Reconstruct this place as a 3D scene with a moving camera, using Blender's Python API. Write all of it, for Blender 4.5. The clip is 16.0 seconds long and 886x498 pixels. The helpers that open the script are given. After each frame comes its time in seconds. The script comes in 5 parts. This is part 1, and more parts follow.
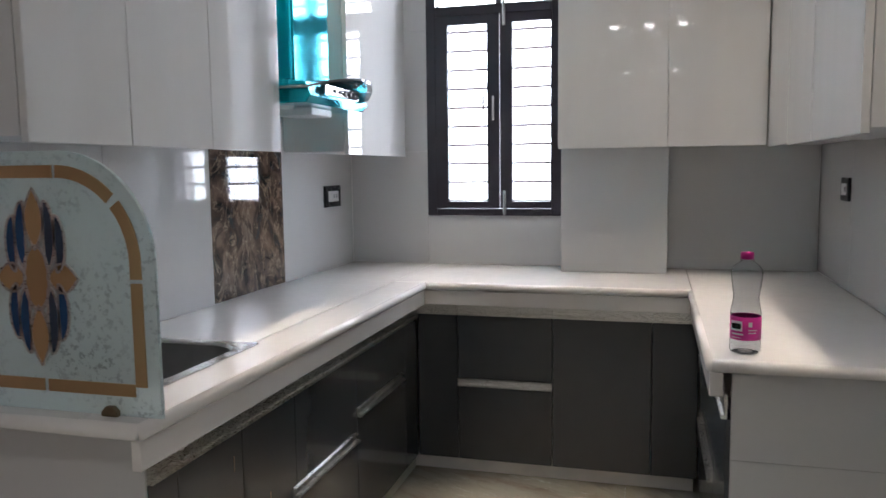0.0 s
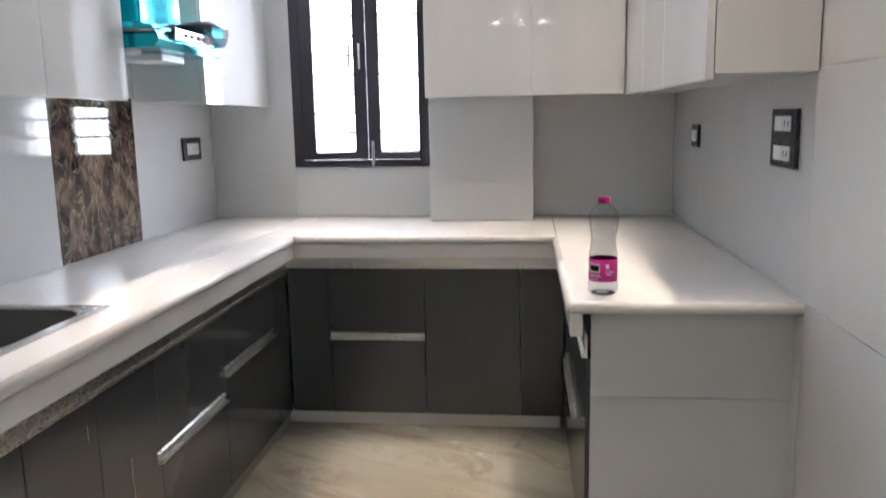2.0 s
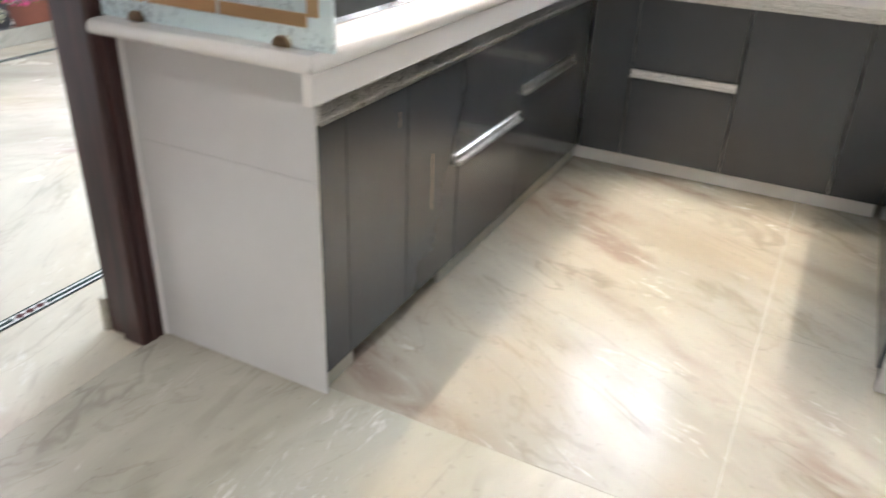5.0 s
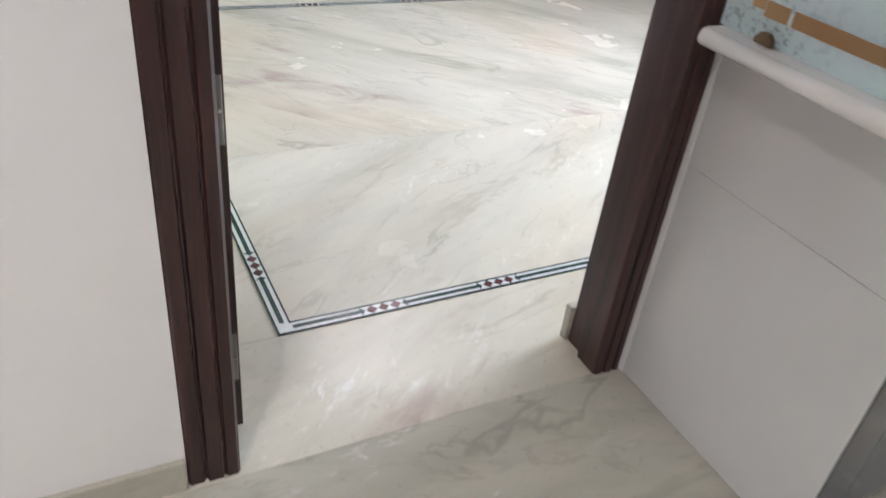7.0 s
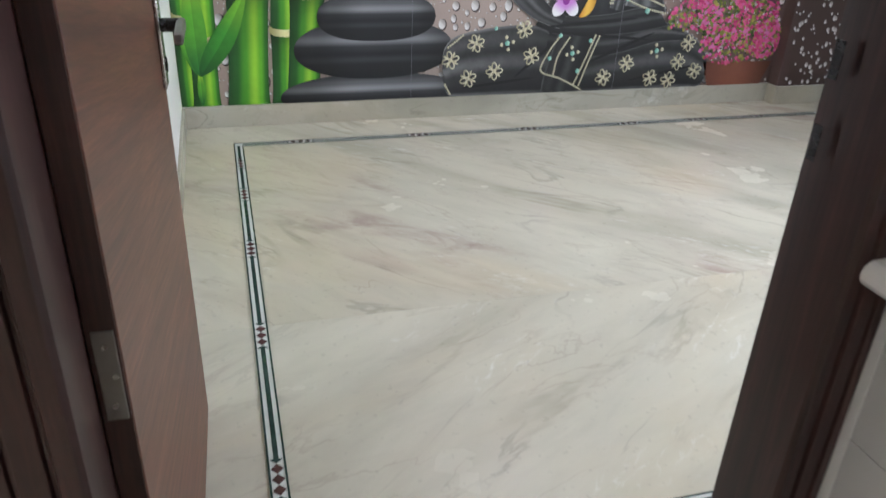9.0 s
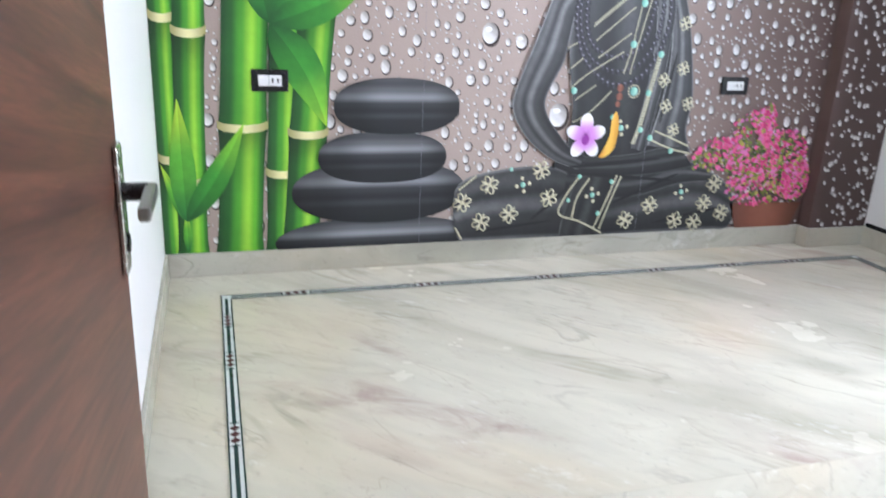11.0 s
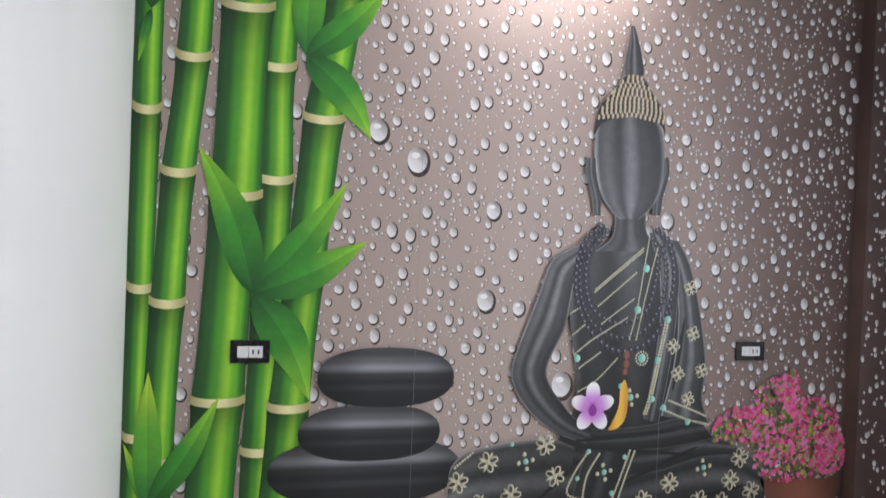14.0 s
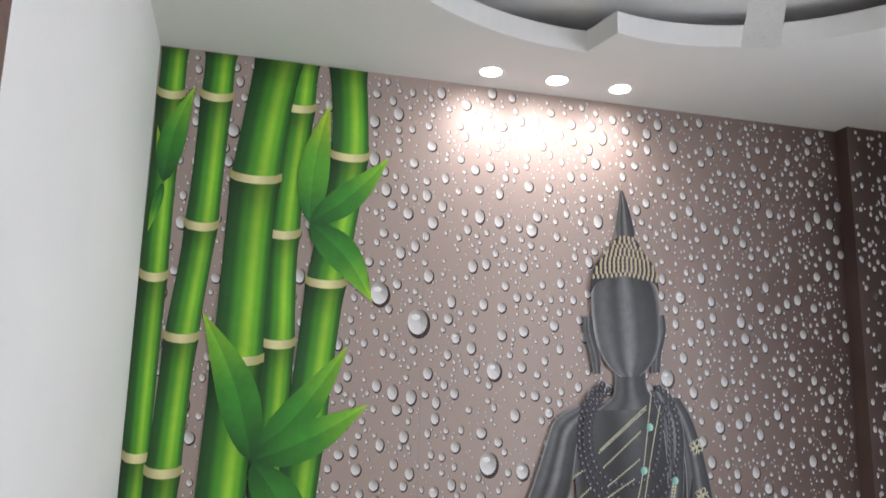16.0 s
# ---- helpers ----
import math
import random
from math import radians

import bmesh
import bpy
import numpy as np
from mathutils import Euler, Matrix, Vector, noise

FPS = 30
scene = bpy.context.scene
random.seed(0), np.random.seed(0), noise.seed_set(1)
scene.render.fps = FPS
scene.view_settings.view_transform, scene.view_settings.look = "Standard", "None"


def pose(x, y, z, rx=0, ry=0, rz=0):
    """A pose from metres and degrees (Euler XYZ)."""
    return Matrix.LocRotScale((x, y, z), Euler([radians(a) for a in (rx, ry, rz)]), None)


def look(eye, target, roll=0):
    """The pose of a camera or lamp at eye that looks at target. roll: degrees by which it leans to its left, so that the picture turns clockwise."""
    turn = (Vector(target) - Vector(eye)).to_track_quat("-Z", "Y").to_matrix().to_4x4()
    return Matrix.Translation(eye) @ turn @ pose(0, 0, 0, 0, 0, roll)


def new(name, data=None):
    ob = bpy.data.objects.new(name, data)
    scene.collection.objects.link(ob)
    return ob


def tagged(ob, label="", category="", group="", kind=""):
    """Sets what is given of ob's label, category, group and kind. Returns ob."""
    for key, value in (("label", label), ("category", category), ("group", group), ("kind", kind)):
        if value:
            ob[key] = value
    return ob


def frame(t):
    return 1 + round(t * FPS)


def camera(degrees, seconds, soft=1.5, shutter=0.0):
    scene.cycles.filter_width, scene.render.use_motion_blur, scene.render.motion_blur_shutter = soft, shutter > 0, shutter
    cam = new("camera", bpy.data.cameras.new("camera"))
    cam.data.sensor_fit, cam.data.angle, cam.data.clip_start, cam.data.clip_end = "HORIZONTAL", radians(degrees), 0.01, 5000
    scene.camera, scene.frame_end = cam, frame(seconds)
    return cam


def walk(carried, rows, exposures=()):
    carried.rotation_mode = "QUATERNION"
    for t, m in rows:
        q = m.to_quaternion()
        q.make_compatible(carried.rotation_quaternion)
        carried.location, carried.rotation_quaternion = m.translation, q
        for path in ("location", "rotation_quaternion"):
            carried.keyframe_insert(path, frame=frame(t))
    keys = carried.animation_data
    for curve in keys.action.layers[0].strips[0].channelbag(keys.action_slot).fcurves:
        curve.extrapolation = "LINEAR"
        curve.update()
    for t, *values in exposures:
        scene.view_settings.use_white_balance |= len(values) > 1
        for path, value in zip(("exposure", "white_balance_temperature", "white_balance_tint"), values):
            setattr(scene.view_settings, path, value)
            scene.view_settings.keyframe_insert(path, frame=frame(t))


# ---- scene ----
cam = camera(60.0, 16.0, soft=1.5, shutter=0.5)
PATH = [
    (0, (0.428, 0.497, 1.364), (-0.103, 2.414, 1.157), -0.7),
    (0.5, (0.438, 0.501, 1.356), (-0.023, 2.435, 1.14), -1.2),
    (1, (0.443, 0.511, 1.362), (0.09, 2.468, 1.143), -1.2),
    (1.5, (0.446, 0.524, 1.365), (0.174, 2.492, 1.142), -1.1),
    (2, (0.457, 0.531, 1.352), (0.238, 2.491, 1.019), -1.1),
    (2.5, (0.456, 0.534, 1.335), (0.264, 2.461, 0.838), -1.6),
    (3, (0.458, 0.539, 1.32), (0.24, 2.392, 0.599), -2.4),
    (3.2, (0.458, 0.539, 1.314), (0.225, 2.372, 0.549), -2.6),
    (5.3, (0.286, 0.597, 1.233), (-0.637, 2.072, 0.246), 2.9),
    (5.5, (0.264, 0.594, 1.231), (-0.756, 1.987, 0.221), 3.1),
    (6, (0.201, 0.598, 1.225), (-1.013, 1.786, 0.17), 3.4),
    (6.5, (0.054, 0.681, 1.239), (-1.299, 1.636, 0.119), 4.5),
    (7, (-0.133, 0.701, 1.254), (-1.567, 1.537, 0.139), 7.2),
    (7.5, (-0.231, 0.738, 1.267), (-1.678, 1.587, 0.177), 7.8),
    (8, (-0.284, 0.823, 1.248), (-1.848, 1.559, 0.243), 5.7),
    (8.5, (-0.404, 0.978, 1.264), (-2.052, 1.577, 0.303), 4.9),
    (8.7, (-0.455, 1.051, 1.261), (-2.122, 1.584, 0.295), 3.4),
    (10.8, (-0.906, 1.113, 1.203), (-2.703, 1.699, 0.55), 3.3),
    (11, (-0.962, 1.092, 1.216), (-2.775, 1.65, 0.585), 2.6),
    (11.5, (-1.074, 1.18, 1.257), (-2.954, 1.621, 0.736), 2.3),
    (12, (-1.154, 1.287, 1.318), (-3.064, 1.684, 0.881), 2.7),
    (12.5, (-1.189, 1.302, 1.324), (-3.108, 1.734, 0.958), 2.5),
    (13, (-1.196, 1.292, 1.335), (-3.123, 1.759, 1.071), 1.9),
    (13.5, (-1.193, 1.291, 1.341), (-3.128, 1.764, 1.169), 2.1),
    (14, (-1.189, 1.275, 1.322), (-3.123, 1.786, 1.289), 2.2),
    (14.5, (-1.179, 1.256, 1.305), (-3.113, 1.758, 1.383), 1.9),
    (15, (-1.166, 1.259, 1.315), (-3.09, 1.777, 1.49), 1.4),
    (15.5, (-1.173, 1.256, 1.327), (-3.088, 1.764, 1.6), 1.1),
    (16, (-1.156, 1.244, 1.348), (-3.057, 1.748, 1.713), 1.3),
]
walk(cam, [(t, look(eye, target, roll)) for t, eye, target, roll in PATH],
     [(0, -0.55, 6090, 15), (1.5, -0.05, 6090, 15), (2.5, 0.05, 6240, 16), (3.2, 0.26, 6300, 15), (5.5, 1.02, 6080, 14), (6.5, 0.78, 6050, 15), (7.5, 0.6, 6080, 17), (8, 0.42, 6100, 17), (8.5, 0.07, 6250, 13), (11, 0.64, 5950, 15), (12, 0.2, 5920, 15), (13, 0.2, 6120, 17), (14, -0.05, 6360, 16), (15, -0.05, 6460, 15), (16, -0.2, 6500, 15.5)])

# ---- world, sun and large lights ----
world = bpy.data.worlds.new("world")
scene.world = world
world.use_nodes = True
wn = world.node_tree
sky = wn.nodes.new("ShaderNodeTexSky")
sky.sky_type, sky.sun_disc = "NISHITA", False
sky.sun_elevation, sky.sun_rotation = radians(48), radians(160)
wn.links.new(sky.outputs[0], wn.nodes["Background"].inputs[0])
wn.nodes["Background"].inputs[1].default_value = 0.12
sun_data = bpy.data.lights.new("sun", "SUN")
sun_data.energy, sun_data.angle, sun_data.color = 2.5, radians(0.5), (1.0, 0.95, 0.88)
sun_ob = new("sun", sun_data)
sun_ob.matrix_world = pose(0, 0, 8, 42, 0, 20)


def area(name, m, sx, sy, watts, color, spread=180):
    d = bpy.data.lights.new(name, "AREA")
    d.shape, d.size, d.size_y, d.energy, d.color, d.spread = "RECTANGLE", sx, sy, watts, color, radians(spread)
    ob = new(name, d)
    ob.matrix_world = m
    return ob


def spot(name, eye, target, watts, color, angle=110, blend=0.8, radius=0.04):
    d = bpy.data.lights.new(name, "SPOT")
    d.energy, d.color, d.spot_size, d.spot_blend, d.shadow_soft_size = watts, color, radians(angle), blend, radius
    ob = new(name, d)
    ob.matrix_world = look(eye, target)
    return ob


COOL, WARM, AMBER = (0.84, 0.92, 1.0), (1.0, 0.94, 0.86), (1.0, 0.85, 0.66)
area("window_daylight", look((-0.36, 4.475, 1.80), (-0.36, 0, 1.35)), 0.66, 1.36, 52, COOL)
area("bedroom_daylight", look((-2.0, 4.56, 1.5), (-2.2, 0, 1.1)), 1.1, 1.5, 46, (0.78, 0.89, 1.0), 165)

# ---- materials ----


def mat(name, base=(0.8, 0.8, 0.8), rough=0.5, metal=0.0, coat=0.0, trans=0.0, ior=1.5, emit=None, strength=0.0):
    m = bpy.data.materials.new(name)
    m.use_nodes = True
    b = m.node_tree.nodes["Principled BSDF"]
    b.inputs["Base Color"].default_value = (*base, 1)
    b.inputs["Roughness"].default_value = rough
    b.inputs["Metallic"].default_value = metal
    b.inputs["Coat Weight"].default_value = coat
    b.inputs["Coat Roughness"].default_value = 0.05
    b.inputs["Transmission Weight"].default_value = trans
    b.inputs["IOR"].default_value = ior
    if emit:
        b.inputs["Emission Color"].default_value = (*emit, 1)
        b.inputs["Emission Strength"].default_value = strength
    return m


def nodes_of(m):
    t = m.node_tree
    return t, t.nodes["Principled BSDF"]


def mapping(t, scale=(1, 1, 1), rot=(0, 0, 0), source="Object"):
    c = t.nodes.new("ShaderNodeTexCoord")
    mp = t.nodes.new("ShaderNodeMapping")
    mp.inputs["Scale"].default_value = scale
    mp.inputs["Rotation"].default_value = [radians(a) for a in rot]
    t.links.new(c.outputs[source], mp.inputs[0])
    return mp


def world_mapping(t, scale=(1, 1, 1), turn=0.0, shift=(0, 0, 0)):
    """World position turned by -turn degrees, so that x runs along that heading, then scaled and shifted."""
    g = t.nodes.new("ShaderNodeNewGeometry")
    r = t.nodes.new("ShaderNodeMapping")
    r.inputs["Rotation"].default_value = (0, 0, radians(-turn))
    mp = t.nodes.new("ShaderNodeMapping")
    mp.inputs["Scale"].default_value = scale
    mp.inputs["Location"].default_value = shift
    t.links.new(g.outputs["Position"], r.inputs[0])
    t.links.new(r.outputs[0], mp.inputs[0])
    return mp


def noise_tex(t, vec, scale, detail=4, rough=0.55, distortion=0.0):
    n = t.nodes.new("ShaderNodeTexNoise")
    n.inputs["Scale"].default_value, n.inputs["Detail"].default_value = scale, detail
    n.inputs["Roughness"].default_value, n.inputs["Distortion"].default_value = rough, distortion
    t.links.new(vec.outputs[0], n.inputs["Vector"])
    return n


def ramp(t, fac, stops, ease=False):
    r = t.nodes.new("ShaderNodeValToRGB")
    e = r.color_ramp.elements
    while len(e) < len(stops):
        e.new(0.5)
    for el, (p, c) in zip(e, stops):
        el.position, el.color = p, (*c, 1)
    if ease:
        r.color_ramp.interpolation = "EASE"
    t.links.new(fac, r.inputs[0])
    return r


def mix(t, fac, a, b, blend="MIX"):
    n = t.nodes.new("ShaderNodeMix")
    n.data_type, n.blend_type = "RGBA", blend
    for sock, v in ((n.inputs[0], fac), (n.inputs[6], a), (n.inputs[7], b)):
        if isinstance(v, bpy.types.NodeSocket):
            t.links.new(v, sock)
        elif isinstance(v, tuple):
            sock.default_value = (*v, 1)
        else:
            sock.default_value = v
    return n.outputs[2]


def bump(t, b, height, strength=0.1, distance=0.002):
    n = t.nodes.new("ShaderNodeBump")
    n.inputs["Strength"].default_value, n.inputs["Distance"].default_value = strength, distance
    t.links.new(height, n.inputs["Height"])
    t.links.new(n.outputs[0], b.inputs["Normal"])


def varied(name, base, rough, amount=0.06, scale=3.0, coat=0.0, metal=0.0, bumps=0.03, grain=60.0, stretch=(1, 1, 1)):
    """A surface with slight blotches, grain in the gloss and fine relief."""
    m = mat(name, base, rough, metal, coat)
    t, b = nodes_of(m)
    v = world_mapping(t, stretch)
    big, fine = noise_tex(t, v, scale, 5), noise_tex(t, v, grain, 3)
    lo, hi = tuple(c * (1 - amount) for c in base), tuple(min(1, c * (1 + amount)) for c in base)
    t.links.new(ramp(t, big.outputs[0], [(0.3, lo), (0.7, hi)]).outputs[0], b.inputs["Base Color"])
    r = ramp(t, fine.outputs[0], [(0.3, (rough * 0.85,) * 3), (0.75, (min(1, rough * 1.25),) * 3)])
    t.links.new(r.outputs[0], b.inputs["Roughness"])
    bump(t, b, fine.outputs[0], bumps, 0.001)
    return m


def marble_floor(name, light, mid, vein, rough=0.2, turn=35, seed=0.0, crystals=0.85, shine=0.5):
    """Polished beige marble: cloudy bands and fine streaks along one heading, thin broken olive veins, mauve smudges, dashes of white crystal."""
    m = mat(name, light, rough)
    t, b = nodes_of(m)
    b.inputs["Specular IOR Level"].default_value = shine

    def field(sx, sy, extra=0.0):
        return world_mapping(t, (sx, sy, 1), turn + extra, (seed * 1.3 + extra * 0.31, seed, 0))

    def times(p, q):
        return mix(t, 1.0, p, q, "MULTIPLY")

    def grey(k):
        return (k, k, k)

    even = field(1, 1)
    clouds = noise_tex(t, field(0.45, 1.5), 1.3, 3, 0.45, 0.7)
    base = ramp(t, clouds.outputs[0], [(0.28, mid), (0.46, light), (0.6, tuple(min(1, k * 1.06) for k in light)), (0.76, mid)], True)
    warm = ramp(t, noise_tex(t, field(0.7, 1.2), 1.1, 4, 0.5, 0.6).outputs[0], [(0.45, G0), (0.72, grey(0.55))], True)
    c = mix(t, warm.outputs[0], base.outputs[0], (light[0] * 1.02, light[1] * 0.91, light[2] * 0.78))
    # fine streaks that follow the heading
    for sx, sy, sc, deep, extra in ((0.6, 1.9, 1.6, 0.90, 4), (1.2, 4.5, 2.4, 0.96, -5)):
        n = noise_tex(t, field(sx, sy, extra), sc, 5, 0.55, 1.1)
        c = times(c, ramp(t, n.outputs[0], [(0.34, grey(deep)), (0.56, grey(1.0)), (0.75, grey(1.03))], True).outputs[0])
    # mauve smudges with ragged ends
    smudge = ramp(t, noise_tex(t, field(0.55, 2.1, 8), 1.25, 4, 0.55, 0.6).outputs[0], [(0.54, G0), (0.70, grey(0.75))], True)
    tear = ramp(t, noise_tex(t, field(1.2, 2.6, 8), 3.4, 4, 0.6, 0.8).outputs[0], [(0.38, grey(0.15)), (0.62, grey(1.0))], True)
    c = mix(t, times(smudge.outputs[0], tear.outputs[0]), c, (vein[0] * 1.35, vein[1] * 1.15, vein[2] * 1.18))
    # thin olive and grey veins, long and broken
    for sc, sx, sy, width, amount, tint, extra in ((1.7, 0.42, 1.3, 0.026, 0.34, (0.95, 0.98, 0.80), 0), (2.6, 0.40, 1.4, 0.016, 0.36, (0.85, 0.88, 0.85), 9), (4.2, 0.45, 1.4, 0.014, 0.25, (1.05, 0.95, 0.8), -8)):
        n = noise_tex(t, field(sx, sy, extra), sc, 5, 0.5, 0.7)
        line = ramp(t, n.outputs[0], [(0.5 - width, G0), (0.5, grey(amount)), (0.5 + width, G0)], True)
        gate = ramp(t, noise_tex(t, field(0.8, 1.4, 30 * sc), 1.9, 3).outputs[0], [(0.47, G0), (0.62, grey(1.0))])
        c = mix(t, times(line.outputs[0], gate.outputs[0]), c, tuple(p * k for p, k in zip(vein, tint)))
    # white crystal dashes in clusters
    chips = ramp(t, noise_tex(t, field(0.9, 2.6, 12), 12.0, 5, 0.66, 1.0).outputs[0], [(0.52, G0), (0.70, grey(crystals * 0.7))], True)
    where = ramp(t, noise_tex(t, field(0.7, 1.9, 6), 2.2, 4, 0.55, 0.6).outputs[0], [(0.52, G0), (0.70, grey(1.0))], True)
    c = mix(t, times(chips.outputs[0], where.outputs[0]), c, (0.84, 0.85, 0.84))
    specks = ramp(t, noise_tex(t, even, 38.0, 2).outputs[0], [(0.30, grey(0.72)), (0.36, grey(1.0))])
    c = mix(t, 0.35, c, times(c, specks.outputs[0]))
    t.links.new(c, b.inputs["Base Color"])
    g = noise_tex(t, even, 2.5, 4)
    rr = ramp(t, g.outputs[0], [(0.3, (rough * 0.85,) * 3), (0.75, (rough * 1.3,) * 3)], True)
    t.links.new(rr.outputs[0], b.inputs["Roughness"])
    bump(t, b, noise_tex(t, even, 9.0, 3).outputs[0], 0.03, 0.002)
    return m


G0 = (0, 0, 0)


def wood(name, dark, light, rough=0.3, scale=1.0, axis="Z", coat=0.3, tilt=None):
    m = mat(name, dark, rough, 0, coat)
    t, b = nodes_of(m)
    s = {"Z": (9, 9, 0.5), "X": (0.5, 9, 9)}[axis]
    v = mapping(t, tuple(a * scale for a in s))
    if tilt is not None:
        turned = mapping(t, (1, 1, 1), (0, tilt, 0))
        t.links.new(turned.outputs[0], v.inputs[0])
        b.inputs["Specular IOR Level"].default_value = 0.5
    n1, n2 = noise_tex(t, v, 2.2, 6, 0.6, 0.8), noise_tex(t, v, 14, 4, 0.6)
    c = ramp(t, n1.outputs[0], [(0.3, dark), (0.55, tuple((a + b2) / 2 for a, b2 in zip(dark, light))), (0.72, light)])
    d = ramp(t, n2.outputs[0], [(0.35, (0.55, 0.55, 0.55)), (0.6, (1, 1, 1))])
    t.links.new(mix(t, 0.7, c.outputs[0], d.outputs[0], "MULTIPLY"), b.inputs["Base Color"])
    bump(t, b, n2.outputs[0], 0.12, 0.001)
    return m


def emperador(name):
    m = mat(name, (0.1, 0.07, 0.05), 0.04)
    t, b = nodes_of(m)
    v = world_mapping(t)
    n = noise_tex(t, v, 7, 7, 0.65, 1.6)
    c = ramp(t, n.outputs[0], [(0.36, (0.018, 0.013, 0.011)), (0.49, (0.075, 0.05, 0.037)), (0.62, (0.19, 0.13, 0.095))])
    ve = noise_tex(t, world_mapping(t, (1, 1, 0.55)), 10, 6, 0.68, 1.6)
    f = ramp(t, ve.outputs[0], [(0.482, (0, 0, 0)), (0.5, (0.75, 0.75, 0.75)), (0.518, (0, 0, 0))])
    t.links.new(mix(t, f.outputs[0], c.outputs[0], (0.5, 0.38, 0.27)), b.inputs["Base Color"])
    return m


M = dict(
    wall=varied("painted_plaster", (0.80, 0.79, 0.78), 0.5, 0.03, 1.2, bumps=0.05, grain=90),
    ceil=varied("ceiling_paint", (0.75, 0.74, 0.72), 0.7, 0.03, 1.0, bumps=0.04, grain=80),
    tile=varied("glazed_tile", (0.64, 0.64, 0.635), 0.03, 0.025, 2.0, bumps=0.01, grain=12),
    grout=varied("grout", (0.55, 0.55, 0.54), 0.8, 0.06, 8),
    acrylic=varied("white_gloss_acrylic", (0.76, 0.75, 0.73), 0.025, 0.03, 1.5, coat=0.3, bumps=0.02, grain=5, stretch=(4, 4, 0.6)),
    carcass=varied("white_laminate", (0.74, 0.73, 0.72), 0.35, 0.03, 3),
    dark=varied("dark_grey_laminate", (0.056, 0.062, 0.070), 0.2, 0.04, 6, coat=0.3, bumps=0.003, grain=60),
    alu=varied("brushed_aluminium", (0.66, 0.65, 0.62), 0.28, 0.06, 6, metal=1.0, bumps=0.03, grain=120, stretch=(1, 1, 8)),
    # steel with the bowl's dark reflections put into its colour; hinges and lever share it
    basin=varied("darkened_steel_basin", (0.26, 0.25, 0.24), 0.34, 0.12, 8, metal=0.9, grain=70),
    steel=varied("stainless_steel", (0.55, 0.54, 0.52), 0.24, 0.08, 6, metal=1.0, grain=90),
    chrome=mat("chrome", (0.8, 0.8, 0.8), 0.08, 1.0),
    quartz=varied("white_marble_worktop", (0.80, 0.77, 0.74), 0.14, 0.05, 2.5, bumps=0.02, grain=25),
    emperador=emperador("brown_marble"),
    floor=marble_floor("beige_marble", (0.47, 0.45, 0.38), (0.37, 0.355, 0.29), (0.19, 0.175, 0.14), 0.22, 80, 0.0, 0.9, 0.15),
    floor_b=marble_floor("cream_marble", (0.60, 0.57, 0.475), (0.49, 0.46, 0.37), (0.28, 0.24, 0.205), 0.22, 45, 3.1, 0.8, 0.28),
    floor_b2=marble_floor("cream_marble_turned", (0.60, 0.57, 0.475), (0.49, 0.46, 0.37), (0.28, 0.235, 0.205), 0.22, -62, 9.4, 0.8, 0.28),
    # same stone as the hall's, its colour darkened to offset the strip lights
    floor_k=marble_floor("darkened_beige_marble", (0.39, 0.37, 0.315), (0.33, 0.31, 0.26), (0.18, 0.16, 0.13), 0.2, -33, 7.7, 0.6, 0.1),
    floor_g=marble_floor("grey_green_marble", (0.43, 0.42, 0.37), (0.38, 0.37, 0.31), (0.24, 0.22, 0.18), 0.36, 75, 5.0, 0.6, 0.3),
    frame=wood("dark_walnut_frame", (0.02, 0.008, 0.008), (0.078, 0.029, 0.025), 0.38, 1.6, coat=0.1),
    leaf=wood("walnut_door_veneer", (0.050, 0.015, 0.009), (0.20, 0.072, 0.04), 0.42, 1.7, "X", 0.0, 12),
    leaf_edge=varied("door_edge_band", (0.25, 0.18, 0.14), 0.45, 0.06, 4),
    window=varied("dark_window_paint", (0.03, 0.026, 0.036), 0.35, 0.15, 5),
    black=varied("black_plastic", (0.012, 0.012, 0.014), 0.25, 0.1, 10),
    white=varied("white_plastic", (0.75, 0.75, 0.75), 0.3, 0.03, 10),
    film=varied("cyan_protective_film", (0.0, 0.48, 0.60), 0.1, 0.1, 3, coat=0.3, metal=0.75, bumps=0.15, grain=9),
    green=varied("dark_green_marble", (0.03, 0.055, 0.05), 0.15, 0.3, 30),
    inlay=varied("white_inlay_marble", (0.66, 0.68, 0.66), 0.15, 0.05, 10),
    red=varied("maroon_marble", (0.10, 0.045, 0.045), 0.15, 0.2, 30),
    iron=varied("grille_iron", (0.30, 0.24, 0.23), 0.5, 0.1, 10),
    pink=varied("pink_plastic", (0.62, 0.02, 0.28), 0.35, 0.06, 20),
    lamp=mat("lamp_diffuser", (1, 1, 1), 0.4, emit=(1.0, 0.96, 0.9), strength=40),
    lamp_warm=mat("warm_lamp_diffuser", (1, 1, 1), 0.4, emit=(1.0, 0.80, 0.56), strength=4),
    daylight=mat("daylight", (1, 1, 1), 1.0, emit=(0.97, 0.98, 1.0), strength=6.0),
)
glass = mat("window_glass", (1, 1, 1), 0.02, trans=1.0, ior=1.45)
pet = mat("clear_pet", (0.96, 0.97, 0.98), 0.05, trans=1.0, ior=1.1)

# ---- mesh helpers ----


def part(name, bm, material, parent=None, label="", smooth=False):
    me = bpy.data.meshes.new(name)
    bm.normal_update()
    if smooth:
        for f in bm.faces:
            f.smooth = True
    bm.to_mesh(me)
    bm.free()
    me.materials.append(material)
    ob = new(name, me)
    if parent:
        ob.parent = parent
    if label:
        ob["label"] = label
    return ob


